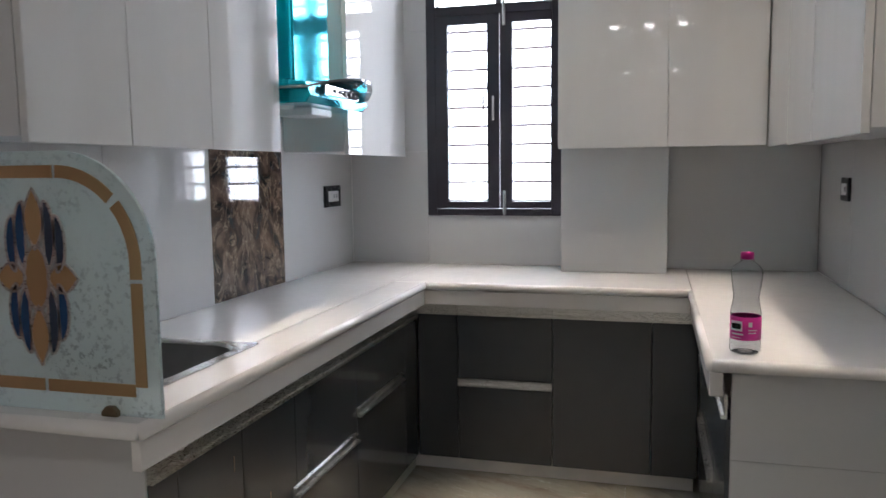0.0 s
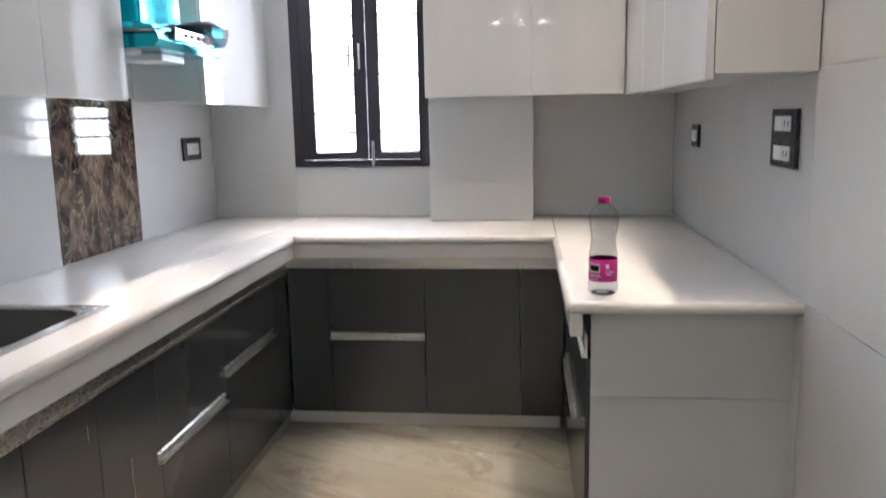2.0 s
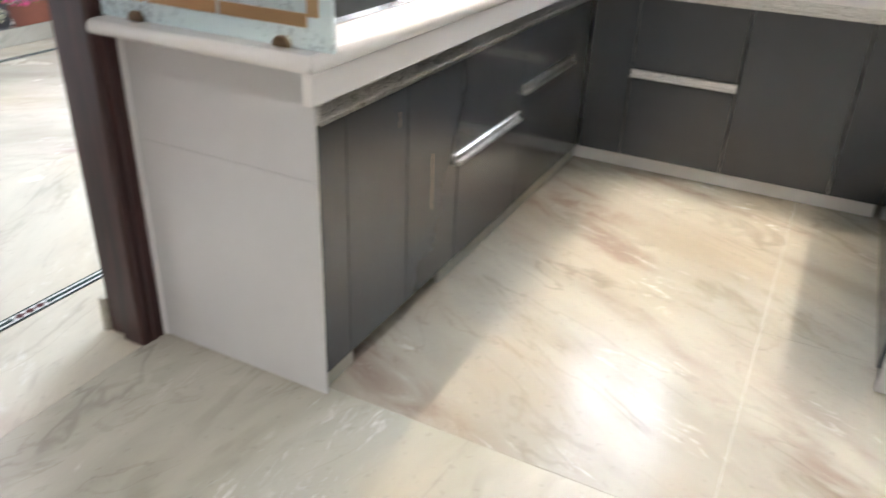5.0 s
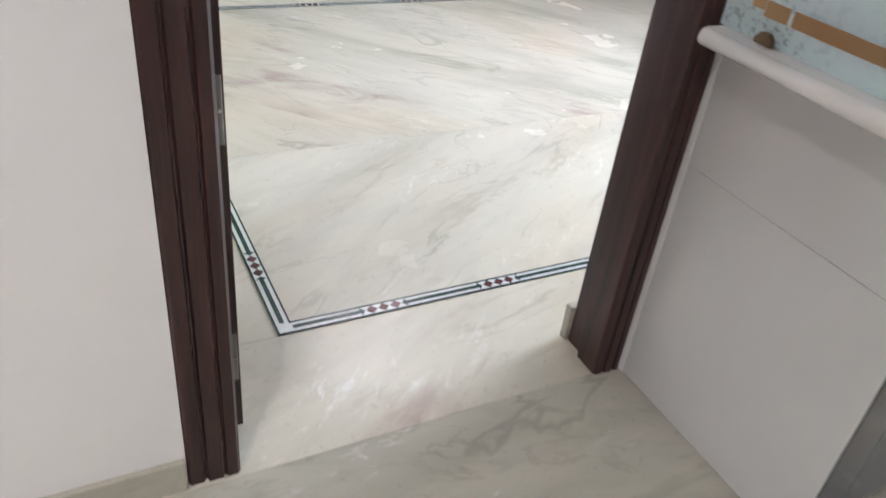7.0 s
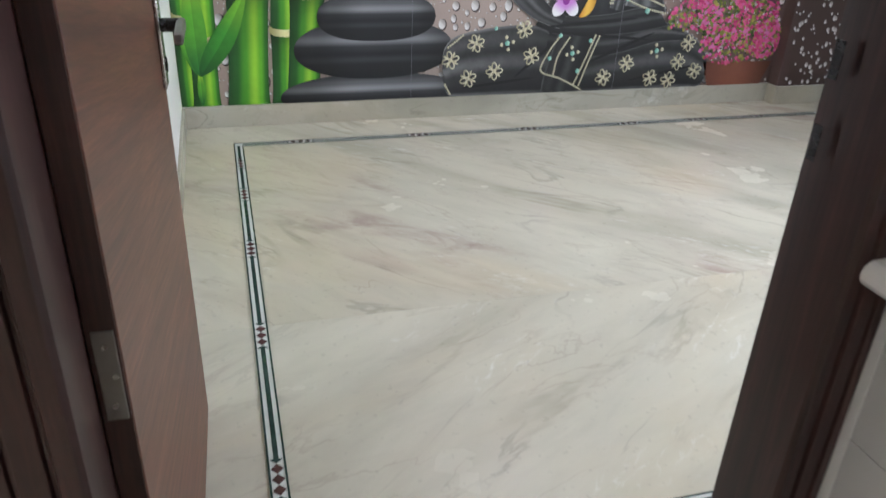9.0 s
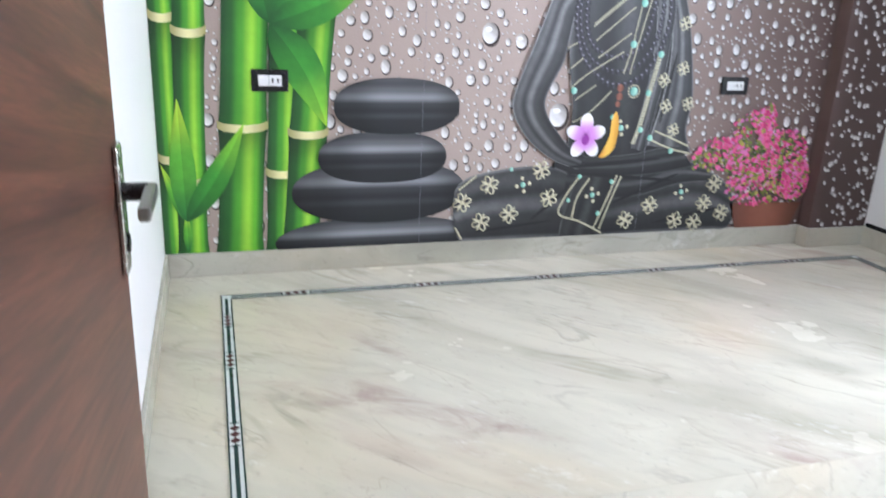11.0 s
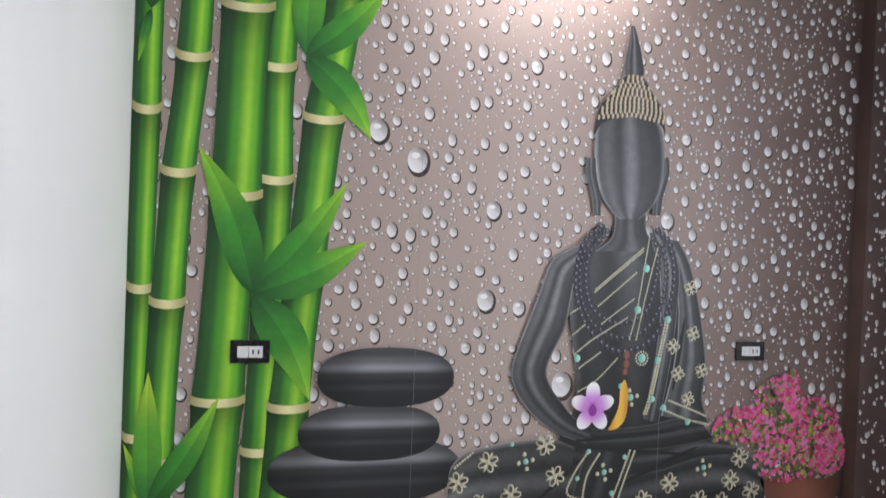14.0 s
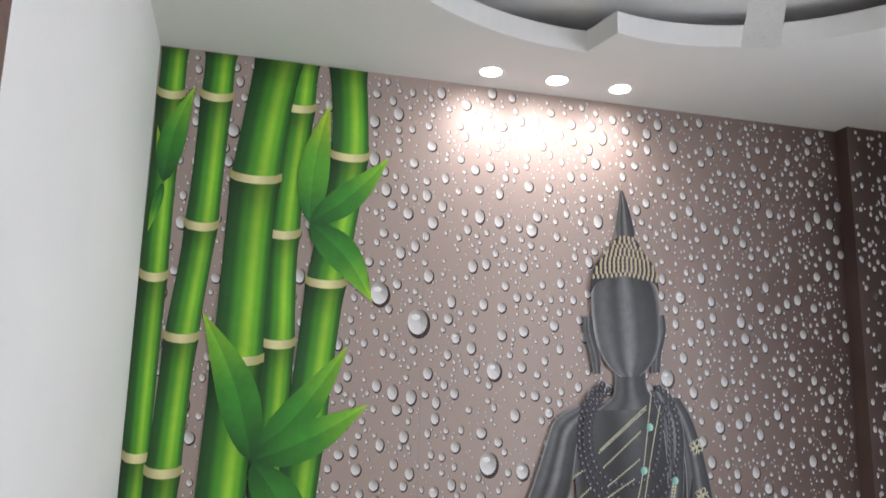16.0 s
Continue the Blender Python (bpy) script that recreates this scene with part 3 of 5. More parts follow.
def unit(x0, x1, y0, y1, face, drawers, name="base_cabinet", split=0.41, handle=None, label=""):
    """A base unit; face 'e', 'n' (seen from the south) or 'w' says which side its front is on."""
    c = empty(name, ((x0 + x1) / 2, (y0 + y1) / 2, 0), label or ("dark grey gloss base cabinet with " + ("two drawers and a bar handle" if drawers else "a flush door")), "cabinet", "base cabinets")
    th, g = 0.018, 0.0015
    TOP = TOP_N if face == "n" else TOP_S
    under(part("body", box(x0 + (0.02 if face == "w" else 0), x1 - (0.02 if face == "e" else 0), y0 + (0.02 if face == "n" else 0), y1, BOT + 0.002, 0.66 if name == "sink_cabinet" else 0.73), M["carcass"]), c)

    def slab(z0, z1, nm):
        if face == "e":
            s = (x1 - th, x1, y0 + g, y1 - g, z0, z1)
        elif face == "w":
            s = (x0, x0 + th, y0 + g, y1 - g, z0, z1)
        else:
            s = (x0 + g, x1 - g, y0, y0 + th, z0, z1)
        return under(part(nm, box(*s, 0.0015, 1), M["dark"]), c)

    if drawers:
        slab(BOT, split - 0.002, "drawer_front")
        up = slab(split + 0.002, TOP, "drawer_front")
        a, b = handle or ((y0, y1) if face != "n" else (x0, x1))
        z = split
        lip = [(0.0, -0.016), (0.016, -0.016), (0.019, -0.012), (0.018, -0.006), (0.005, -0.004), (0.003, 0.008), (0.010, 0.012), (0.010, 0.016), (0.0, 0.018)]
        if face == "e":
            bm = prism([(x1 + u, z + v) for u, v in lip], "y", a, b)
        elif face == "w":
            bm = prism([(x0 - u, z + v) for u, v in lip], "y", a, b)
        else:
            bm = bmesh.new()
            vs = [[bm.verts.new((w, y0 - u, z + v)) for u, v in lip] for w in (a, b)]
            n = len(lip)
            for i in range(n):
                bm.faces.new((vs[0][i], vs[0][(i + 1) % n], vs[1][(i + 1) % n], vs[1][i]))
            bm.faces.new(vs[0]), bm.faces.new(vs[1][::-1])
            bmesh.ops.recalc_face_normals(bm, faces=bm.faces[:])
        under(part("handle", bm, M["alu"], label="brushed aluminium bar handle"), up)
    else:
        slab(BOT, TOP, "cabinet_door")
    # finger-pull profile along the top edge
    if face == "e":
        s = boxes((x1 - 0.004, x1 + 0.012, y0 + g, y1 - g, TOP + 0.001, TOP + 0.012), (x1 - 0.004, x1 + 0.004, y0 + g, y1 - g, TOP + 0.012, TOP + 0.066), bevel=0.001)
    elif face == "w":
        s = boxes((x0 - 0.012, x0 + 0.004, y0 + g, y1 - g, TOP + 0.001, TOP + 0.012), (x0 - 0.004, x0 + 0.004, y0 + g, y1 - g, TOP + 0.012, TOP + 0.066), bevel=0.001)
    else:
        s = boxes((x0 + g, x1 - g, y0 - 0.012, y0 + 0.004, TOP + 0.001, TOP + 0.012), (x0 + g, x1 - g, y0 - 0.004, y0 + 0.004, TOP + 0.012, TOP + 0.066), bevel=0.001)
    under(part("finger_pull", s, M["alu"], label="aluminium finger-pull profile"), c)
    return c


for y0, y1, dr, sp, hd in ((1.838, 1.944, 0, 0, None), (1.944, 2.224, 0, 0, None), (2.224, 2.527, 0, 0, None), (2.527, 3.016, 1, 0.405, (2.5, 2.995)), (3.016, 3.572, 1, 0.49, (3.016, 3.52)), (3.572, 3.745, 0, 0, None)):
    unit(XW + 0.02, FX, y0, y1, "e", dr, "sink_cabinet" if y1 < 2.6 else "base_cabinet", sp or 0.41, hd)
for x0, x1, dr in ((-0.598, -0.41, 0), (-0.41, 0.01, 1), (0.01, 0.425, 0), (0.425, 0.613, 0)):
    unit(x0, x1, FY, YN - 0.02, "n", dr, split=0.417)
for y0, y1, dr in ((2.572, 2.93, 0), (2.93, 3.55, 1), (3.55, 3.745, 0)):
    unit(FR, XE - 0.02, y0, y1, "w", dr, split=0.40)

tagged(part("toe_kick", boxes((FX - 0.03, 0.60, FY + 0.022, FY + 0.034, 0, 0.06), bevel=0.001), M["quartz"]), "off-white plinth strip under the dark cabinets", "plinth")
tagged(part("toe_kick", boxes((FX - 0.03, FX - 0.018, 2.46, 3.76, 0, 0.06), (FX - 0.03, FX - 0.018, 1.865, 1.98, 0, 0.06), bevel=0.001), M["floor_g"]), "grey stone plinth strip, missing along one stretch", "plinth")
tagged(part("toe_kick", boxes((FR + 0.02, FR + 0.032, 2.572, 3.76, 0, 0.06), bevel=0.001), M["floor_g"]), "grey stone plinth strip under the east cabinets", "plinth")


def end_panel(name, x0, x1, y0, y1, joint):
    e = empty(name, ((x0 + x1) / 2, y0, 0), "white glazed tile end panel closing the counter run", "end panel")
    under(part("backing", box(x0, x1, y0 + 0.004, y1, 0, 0.845), M["grout"]), e)
    under(part("tile", box(x0, x1, y0, y0 + 0.004, 0.002, joint - 0.0006, 0.0006, 1), M["tile"]), e)
    under(part("tile", box(x0, x1, y0, y0 + 0.004, joint + 0.0006, 0.845, 0.0006, 1), M["tile"]), e)


end_panel("end_panel", XW - 0.02, FX - 0.001, 1.832, 1.8378, 0.575)
end_panel("end_panel", FR + 0.012, XE, 2.557, 2.570, 0.60)

# ---- worktop ----


def worktop():
    w = empty("worktop", (0, 3.9, 0.845), "white marble U-shaped worktop with a rounded front edge and deep fascia", "worktop")
    zt, zb = 0.88, 0.847
    sx0, sx1, sy0, sy1 = -1.05, -0.667, 1.95, 2.372   # sink cut-out

    def s(nm, *b, bev=0.006):
        return under(part(nm, box(*b, bev, 3), M["quartz"]), w)

    bm = boxes((XW + 0.008, sx0, 1.84, YN - 0.008, zb, zt), (sx0, sx1, sy1, YN - 0.008, zb, zt), (-1.09, sx1, 1.728, 1.84, zb, zt), (sx0, sx1, 1.84, sy0, zb, zt))
    under(part("slab", bm, M["quartz"]), w)
    s("slab", sx1, -0.529, 1.728, 3.634, zb, zt, bev=0.004)
    s("slab", sx1, 0.573, 3.6345, YN - 0.008, zb, zt, bev=0.004)
    s("slab", 0.5735, XE - 0.002, 2.50, YN - 0.008, zb, zt, bev=0.004)

    def nose(nm, pts):
        # half-round bead along the front edge
        for (xa, ya), (xb, yb) in zip(pts, pts[1:]):
            L = math.hypot(xb - xa, yb - ya)
            b2 = bmesh.new()
            bmesh.ops.create_cone(b2, cap_ends=True, segments=20, radius1=0.0165, radius2=0.0165, depth=L, matrix=Matrix.Translation(((xa + xb) / 2, (ya + yb) / 2, (zt + zb) / 2)) @ Vector((xb - xa, yb - ya, 0)).to_track_quat("Z", "Y").to_matrix().to_4x4())
            under(part(nm, b2, M["quartz"], smooth=True), w)

    nose("bullnose", [(-1.09, 1.728), (-0.529, 1.728), (-0.529, 3.634), (0.573, 3.634), (0.573, 2.50), (XE - 0.003, 2.50)])
    # fascia below the slab
    s("fascia", -0.545, -0.523, 1.722, 3.628, 0.785, zb, bev=0.003)
    s("filler", FX - 0.01, -0.546, 1.838, 3.66, 0.80, zb, bev=0.0)
    s("fascia", -0.523, 0.567, 3.628, 3.65, 0.785, zb, bev=0.003)
    s("fascia", 0.567, 0.60, 2.495, 3.628, 0.785, zb, bev=0.003)
    return w


worktop()


def sink():
    s = empty("sink", (-0.86, 2.18, 0.68), "stainless steel sink with a broad flat rim and rounded bowl", "sink")
    ox0, ox1, oy0, oy1 = -1.075, -0.637, 1.92, 2.402
    bm = bmesh.new()
    cx, cy = (ox0 + ox1) / 2, (oy0 + oy1) / 2

    def ring(hx, hy, r, z, n=8):
        out = []
        for qx, qy, a0 in ((1, 1, 0), (-1, 1, 90), (-1, -1, 180), (1, -1, 270)):
            for i in range(n):
                a = radians(a0 + 90 * i / (n - 1))
                out.append(bm.verts.new((cx + qx * (hx - r) + r * math.cos(a), cy + qy * (hy - r) + r * math.sin(a), z)))
        return out

    hx, hy = (ox1 - ox0) / 2, (oy1 - oy0) / 2
    lip = [ring(hx, hy, 0.012, 0.881), ring(hx, hy, 0.012, 0.8845), ring(hx - 0.03, hy - 0.03, 0.09, 0.885), ring(hx - 0.036, hy - 0.036, 0.09, 0.879)]
    for a, b in zip(lip, lip[1:]):
        for i in range(len(a)):
            bm.faces.new((a[i], a[(i + 1) % len(a)], b[(i + 1) % len(a)], b[i]))
    under(part("rim", bm, M["steel"], label="flat polished steel rim"), s)
    # the bowl's darker steel stands for the dark it reflects
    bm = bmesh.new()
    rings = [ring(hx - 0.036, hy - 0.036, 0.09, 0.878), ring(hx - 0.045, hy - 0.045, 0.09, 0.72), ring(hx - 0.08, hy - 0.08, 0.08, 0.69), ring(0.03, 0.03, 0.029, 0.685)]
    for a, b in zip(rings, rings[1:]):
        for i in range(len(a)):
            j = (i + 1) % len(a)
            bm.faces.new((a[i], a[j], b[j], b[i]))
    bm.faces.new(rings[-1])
    under(part("bowl", bm, M["basin"], label="dull steel bowl, darkened for what it reflects", smooth=True), s)
    under(part("drain", lathe([(0, 0.001), (0.024, 0.001), (0.03, 0.004), (0.034, 0.0)], 24, (cx, cy, 0.686)), M["chrome"], smooth=True), s)


sink()

# ---- kitchen: wall units ----


def wall_unit(x0, x1, y0, y1, face, doors, z0=1.43, z1=2.45):
    c = empty("wall_cabinet", ((x0 + x1) / 2, (y0 + y1) / 2, z0), "white high-gloss wall cabinet with flush handleless doors", "cabinet", "wall cabinets")
    t = 0.02
    b = [x0, x1, y0, y1]
    if face == "e":
        b[1] -= t + 0.002
    elif face == "w":
        b[0] += t + 0.002
    else:
        b[2] += t + 0.002
    under(part("body", box(*b, z0 + 0.014, z1), M["carcass"]), c)
    for a, e in doors:
        s = (x1 - t, x1, a + 0.001, e - 0.001) if face == "e" else (x0, x0 + t, a + 0.001, e - 0.001) if face == "w" else (a + 0.001, e - 0.001, y0, y0 + t)
        under(part("cabinet_door", box(*s, z0, z1, 0.0015, 1), M["acrylic"]), c)
    return c


UX = -0.82
for a, b in ((1.81, 2.14), (2.14, 2.50), (2.50, 2.925)):
    wall_unit(XW + 0.01, UX, a, b, "e", [(a, b)])
wall_unit(XW + 0.01, UX, 3.535, YN - 0.01, "e", [(3.535, YN - 0.01)])
wall_unit(0.0, 0.475, 4.0, YN - 0.01, "n", [(0.0, 0.475)], 1.448)
wall_unit(0.475, 0.878, 4.0, YN - 0.01, "n", [(0.475, 0.878)], 1.448)
EX = 0.88
for a, b in ((2.47, 3.06), (3.06, 3.50)):
    wall_unit(EX, XE - 0.01, a, b, "w", [(a, b)], 1.434)
wall_unit(EX, XE - 0.01, 3.50, YN - 0.01, "w", [(3.50, 3.999)], 1.44)
scratches = tagged(part("scratches", boxes((FX, FX + 0.0012, 2.362, 2.364, 0.40, 0.47), (FX, FX + 0.0012, 2.366, 2.3675, 0.30, 0.395), (FX, FX + 0.0012, 2.18, 2.1815, 0.60, 0.64)), M["leaf_edge"]), "fine pale scratches on the dark cabinet doors", "scratches", kind="stuff")


# ---- wall tiles and pillar ----
def tiles(name, axis, at, cells, joint_owner_label):
    """Large glazed tiles with fine recessed joints on a backing; cells are (u0, u1, z0, z1, material)."""
    o = empty(name, (0, 0, 0), joint_owner_label, "wall tiles", kind="structure")
    for u0, u1, z0, z1, m in cells:
        g = 0.0008
        if axis == "w":
            b = (at, at + 0.006, u0 + g, u1 - g, z0 + g, z1 - g)
        elif axis == "e":
            b = (at - 0.006, at, u0 + g, u1 - g, z0 + g, z1 - g)
        else:
            b = (u0 + g, u1 - g, at - 0.006, at, z0 + g, z1 - g)
        part("tile", box(*b, 0.0006, 1), m, o)
    return o


T = M["tile"]
tiles("wall_tiles_west", "w", XW, [(a, b, z0, z1, M["emperador"] if (a == 2.955 and z0 < 1) else T) for a, b in ((1.83, 2.40), (2.40, 2.955), (2.955, 3.515), (3.515, 4.30)) for z0, z1 in ((0.88, 1.46), (1.46, 2.06), (2.06, ZC - 0.01))],
      "glossy white wall tiles with one brown marble panel")
tiles("wall_tiles_north", "n", YN, [(a, b, z0, z1, T) for a, b in ((XW + 0.008, -0.702), (0.485, XE - 0.008)) for z0, z1 in ((0.88, 1.455), (1.455, 2.06), (2.06, ZC - 0.01))] + [(-0.70, -0.012, 0.88, 1.126, T)],
      "glossy white wall tiles beneath and beside the window")
tiles("wall_tiles_east", "e", XE, [(a, b, z0, z1, T) for a, b in ((2.485, 3.08), (3.08, 3.70), (3.70, 4.30)) for z0, z1 in ((0.882, 1.455), (1.455, 2.06), (2.06, ZC - 0.01))]
      + [(a, b, z0, z1, T) for a, b in ((0.05, 0.66), (0.66, 1.27), (1.27, 1.88), (1.88, 2.485)) for z0, z1 in ((SK + 0.002, 0.882), (0.882, 1.455), (1.455, 2.06), (2.06, ZC - 0.01))],
      "glossy white wall tiles above the east counter")
structure("pillar", box(0.006, 0.484, 4.088, YN - 0.008, 0.881, 1.452, 0.002), M["tile"], "white tiled pier standing on the worktop beside the window", "pillar")


# ---- kitchen: hood, partition, bottle, switches ----
def cooker_hood():
    h = empty("cooker_hood", (-0.98, 3.23, 1.58), "cooker hood with curved glass canopy, chimney still in cyan film", "cooker hood")
    under(part("chimney", box(XW + 0.01, -0.835, 3.07, 3.39, 1.685, 2.5, 0.012, 3), M["film"], label="cyan protective film over steel"), h)
    under(part("hood_body", prism([(XW + 0.01, 1.60), (-0.74, 1.60), (-0.72, 1.625), (-0.74, 1.672), (-0.83, 1.685), (XW + 0.01, 1.685)], "y", 2.96, 3.50, 0.004), M["film"], label="steel body under teal film"), h)
    bm = bmesh.new()
    rows = []
    for i in range(25):
        u = -1 + 2 * i / 24
        y, z = 3.23 + u * 0.295, 1.70 - 0.045 * u * u
        out = -0.625 - 0.10 * u * u
        rows.append([bm.verts.new(p) for p in ((-1.0, y, z), (out, y, z), (out, y, z - 0.008), (-1.0, y, z - 0.008))])
    for a, b in zip(rows, rows[1:]):
        for k in range(4):
            bm.faces.new((a[k], a[(k + 1) % 4], b[(k + 1) % 4], b[k]))
    bm.faces.new(rows[0]), bm.faces.new(rows[-1][::-1])
    bmesh.ops.recalc_face_normals(bm, faces=bm.faces[:])
    under(part("glass_canopy", bm, M["smoke"], label="smoked curved glass canopy"), h)
    under(part("control_panel", box(-0.73, -0.712, 3.07, 3.39, 1.635, 1.672, 0.003), M["chrome"], label="polished control panel"), h)
    for k in range(4):
        under(part("button", prism(ellipse(3.15 + 0.05 * k, 1.653, 0.008, 0.008, 14), "x", -0.713, -0.706), M["black"]), h)
    under(part("filter_lamp", lathe([(0, -0.012), (0.03, -0.01), (0.034, 0.0)], 20, (-0.88, 3.08, 1.60)), M["white"], smooth=True), h)
    under(part("oil_cup", box(-0.96, -0.80, 3.14, 3.32, 1.57, 1.60, 0.006), M["white"]), h)


def petal(cu, cv, length, width, turn, n=14):
    """A pointed leaf outline about its middle."""
    pts = [(-length / 2 + length * i / n, width / 2 * math.sin(math.pi * i / n)) for i in range(n + 1)]
    pts += [(-u, -v) for u, v in pts[1:-1]]
    c, s = math.cos(turn), math.sin(turn)
    return [(cu + u * c - v * s, cv + u * s + v * c) for u, v in pts]


def strip(path, half, closed=False):
    """A band of even width along a line of pairs."""
    left, right = [], []
    for i, (u, v) in enumerate(path):
        a, b = path[max(i - 1, 0)], path[min(i + 1, len(path) - 1)]
        d = math.hypot(b[0] - a[0], b[1] - a[1]) or 1
        nx, ny = -(b[1] - a[1]) / d, (b[0] - a[0]) / d
        left.append((u + nx * half, v + ny * half)), right.append((u - nx * half, v - ny * half))
    return left + right[::-1]


def glass_partition():
    g = empty("glass_partition", (-0.82, 1.765, 0.88), "frosted glass screen with stained floral motif and gold border on the worktop", "glass screen")
    x0, x1, z0, z1, r = -1.095, -0.498, 0.882, 1.410, 0.215
    arc = [(x1 - r + r * math.cos(radians(a)), z1 - r * 1.03 + r * 1.03 * math.sin(radians(a))) for a in range(0, 91, 6)]
    outline = [(x0, z0), (x1, z0)] + arc + [(x0, z1)]
    ya, yb = 1.76, 1.77
    under(part("pane", prism(outline, "y", ya, yb, 0.001), M["frost"], label="frosted pane with a clear green edge"), g)
    f0, f1 = ya - 0.0035, ya - 0.0005
    inset = 0.041
    ri = r - inset
    arcs = [(x1 - inset - ri + ri * math.cos(radians(a)), z1 - inset - ri * 1.05 + ri * 1.05 * math.sin(radians(a))) for a in range(0, 91, 5)]
    lines = [[(x1 - inset, z0 + 0.062), (x1 - inset, 1.15)], [(x1 - inset, 1.158)] + arcs[1:9], [arcs[9], *arcs[10:]] , [(x1 - inset - ri - 0.008, z1 - inset), (-0.9, z1 - inset)], [(-0.91, z1 - inset), (-1.008, z1 - inset)],
             [(x1 - inset - 0.015, z0 + 0.054), (-0.76, z0 + 0.054)], [(-0.77, z0 + 0.054), (-0.95, z0 + 0.054)], [(-0.96, z0 + 0.054), (-1.008, z0 + 0.054)],
             [(-1.024, z0 + 0.05), (-1.024, 1.15)], [(-1.024, 1.158), (-1.024, z1 - inset)]]
    for ln in lines:
        under(part("gold_strip", prism(strip(ln, 0.0125), "y", f0, f1), M["gold"], label="bevelled gold mirror strip"), g)
    cx, cz = -0.771, 1.156

    def came(line):
        under(part("lead_line", prism(strip(line + line[:1], 0.0022), "y", f0 - 0.0012, f1), M["alu"], label="silver lead line"), g)

    def p(m, *a):
        under(part("petal", prism(petal(*a), "y", f0, f1), m), g)
        came(petal(*a))

    for s in (1, -1):
        p(M["gold"], cx, cz + s * 0.118, 0.125, 0.046, radians(90))
        p(M["gold"], cx + s * 0.062, cz, 0.075, 0.06, 0)
        for k, (dx, dz, ln, wide) in enumerate(((0.034, 0.094, 0.135, 0.026), (0.058, 0.075, 0.115, 0.024))):
            for q in (1, -1):
                # crescents that bow outward and close on the middle line
                n, out = 14, []
                for i in range(n + 1):
                    a = math.pi * i / n
                    out.append((cx + q * (dx - 0.012 + 0.022 * math.sin(a) + 0.004), cz + s * (dz - ln / 2 * math.cos(a) - 0.006)))
                for i in range(n - 1, 0, -1):
                    a = math.pi * i / n
                    out.append((cx + q * (dx - 0.012 + (0.022 - wide) * math.sin(a) + 0.004), cz + s * (dz - ln / 2 * math.cos(a) - 0.006)))
                under(part("petal", prism(out, "y", f0, f1), M["slate"] if (k == 0 and q > 0) or (k and s > 0 and q > 0) else M["blue"]), g)
                came(out)
    under(part("medallion", prism(ellipse(cx, cz, 0.026, 0.06, 28), "y", f0 - 0.001, f1), M["gold"]), g)
    ring = prism(strip([(cx + 0.03 * math.cos(a), cz + 0.065 * math.sin(a)) for a in (2 * math.pi * i / 32 for i in range(33))], 0.003), "y", f0 - 0.002, f1)
    under(part("lead_line", ring, M["alu"]), g)
    for x in (-0.612, -0.988):
        under(part("clip", prism([(x - 0.018, 0.882), (x + 0.018, 0.882), (x + 0.018, 0.892), (x + 0.008, 0.902), (x - 0.008, 0.902), (x - 0.018, 0.892)], "y", ya - 0.012, yb + 0.01, 0.002), M["brass"], label="small bronze clip"), g)


def bottle():
    b = empty("water_bottle", (0.660, 2.602, 0.8805), "clear plastic water bottle with pink cap and label", "bottle")
    # waisted body: straight foot, label, narrow grip, ribbed swelling shoulder
    prof = [(0, 0.004), (0.02, 0.002), (0.034, 0.0), (0.0385, 0.007), (0.0385, 0.03), (0.0375, 0.033), (0.0375, 0.097), (0.0385, 0.101), (0.0372, 0.112), (0.0335, 0.128), (0.0312, 0.146)]
    for k in range(5):
        z, r = 0.150 + 0.0125 * k, 0.0312 + 0.0071 * math.sin(math.pi / 2 * (k + 0.6) / 4.6)
        prof += [(r, z), (r - 0.0016, z + 0.004), (r + 0.0008, z + 0.008)]
    prof += [(0.0375, 0.214), (0.033, 0.224), (0.023, 0.233), (0.0155, 0.237), (0.0145, 0.240), (0.0168, 0.2405), (0.0168, 0.2425), (0.0138, 0.243), (0.0138, 0.25)]
    inner = [(max(r - 0.0012, 0.0), z) for r, z in prof[::-1]]
    inner[-1] = (0, 0.006)
    part("body", lathe(prof + inner, 40), pet, b, smooth=True)
    part("cap", lathe([(0.014, 0.2435), (0.0165, 0.2435), (0.0165, 0.259), (0.0152, 0.2615), (0, 0.2615)], 36), M["pink"], b, "pink screw cap", smooth=True)
    sleeve = part("label_sleeve", lathe([(0.0378, 0.036), (0.0385, 0.0365), (0.0385, 0.0955), (0.0378, 0.096)], 40), M["pink"], b, "pink printed label", smooth=True)
    for a0, a1, z0, z1, m in ((-158, -108, 0.060, 0.086, M["white"]), (-154, -112, 0.065, 0.080, M["black"]), (-150, -104, 0.050, 0.054, M["white"]), (-85, -72, 0.072, 0.084, M["white"]), (-85, -50, 0.062, 0.064, M["white"]), (-85, -55, 0.055, 0.057, M["white"]), (-150, -112, 0.042, 0.0435, M["white"])):
        bm = bmesh.new()
        n = 10
        lo = [bm.verts.new((0.0389 * math.cos(radians(a0 + (a1 - a0) * i / n)), 0.0389 * math.sin(radians(a0 + (a1 - a0) * i / n)), z0)) for i in range(n + 1)]
        hi = [bm.verts.new((v.co.x * (1.003 if m is M["black"] else 1), v.co.y * (1.003 if m is M["black"] else 1), z1)) for v in lo]
        for v in lo:
            v.co.x *= 1.003 if m is M["black"] else 1
            v.co.y *= 1.003 if m is M["black"] else 1
        for i in range(n):
            bm.faces.new((lo[i], lo[i + 1], hi[i + 1], hi[i]))
        part("label_print", bm, m, sleeve)


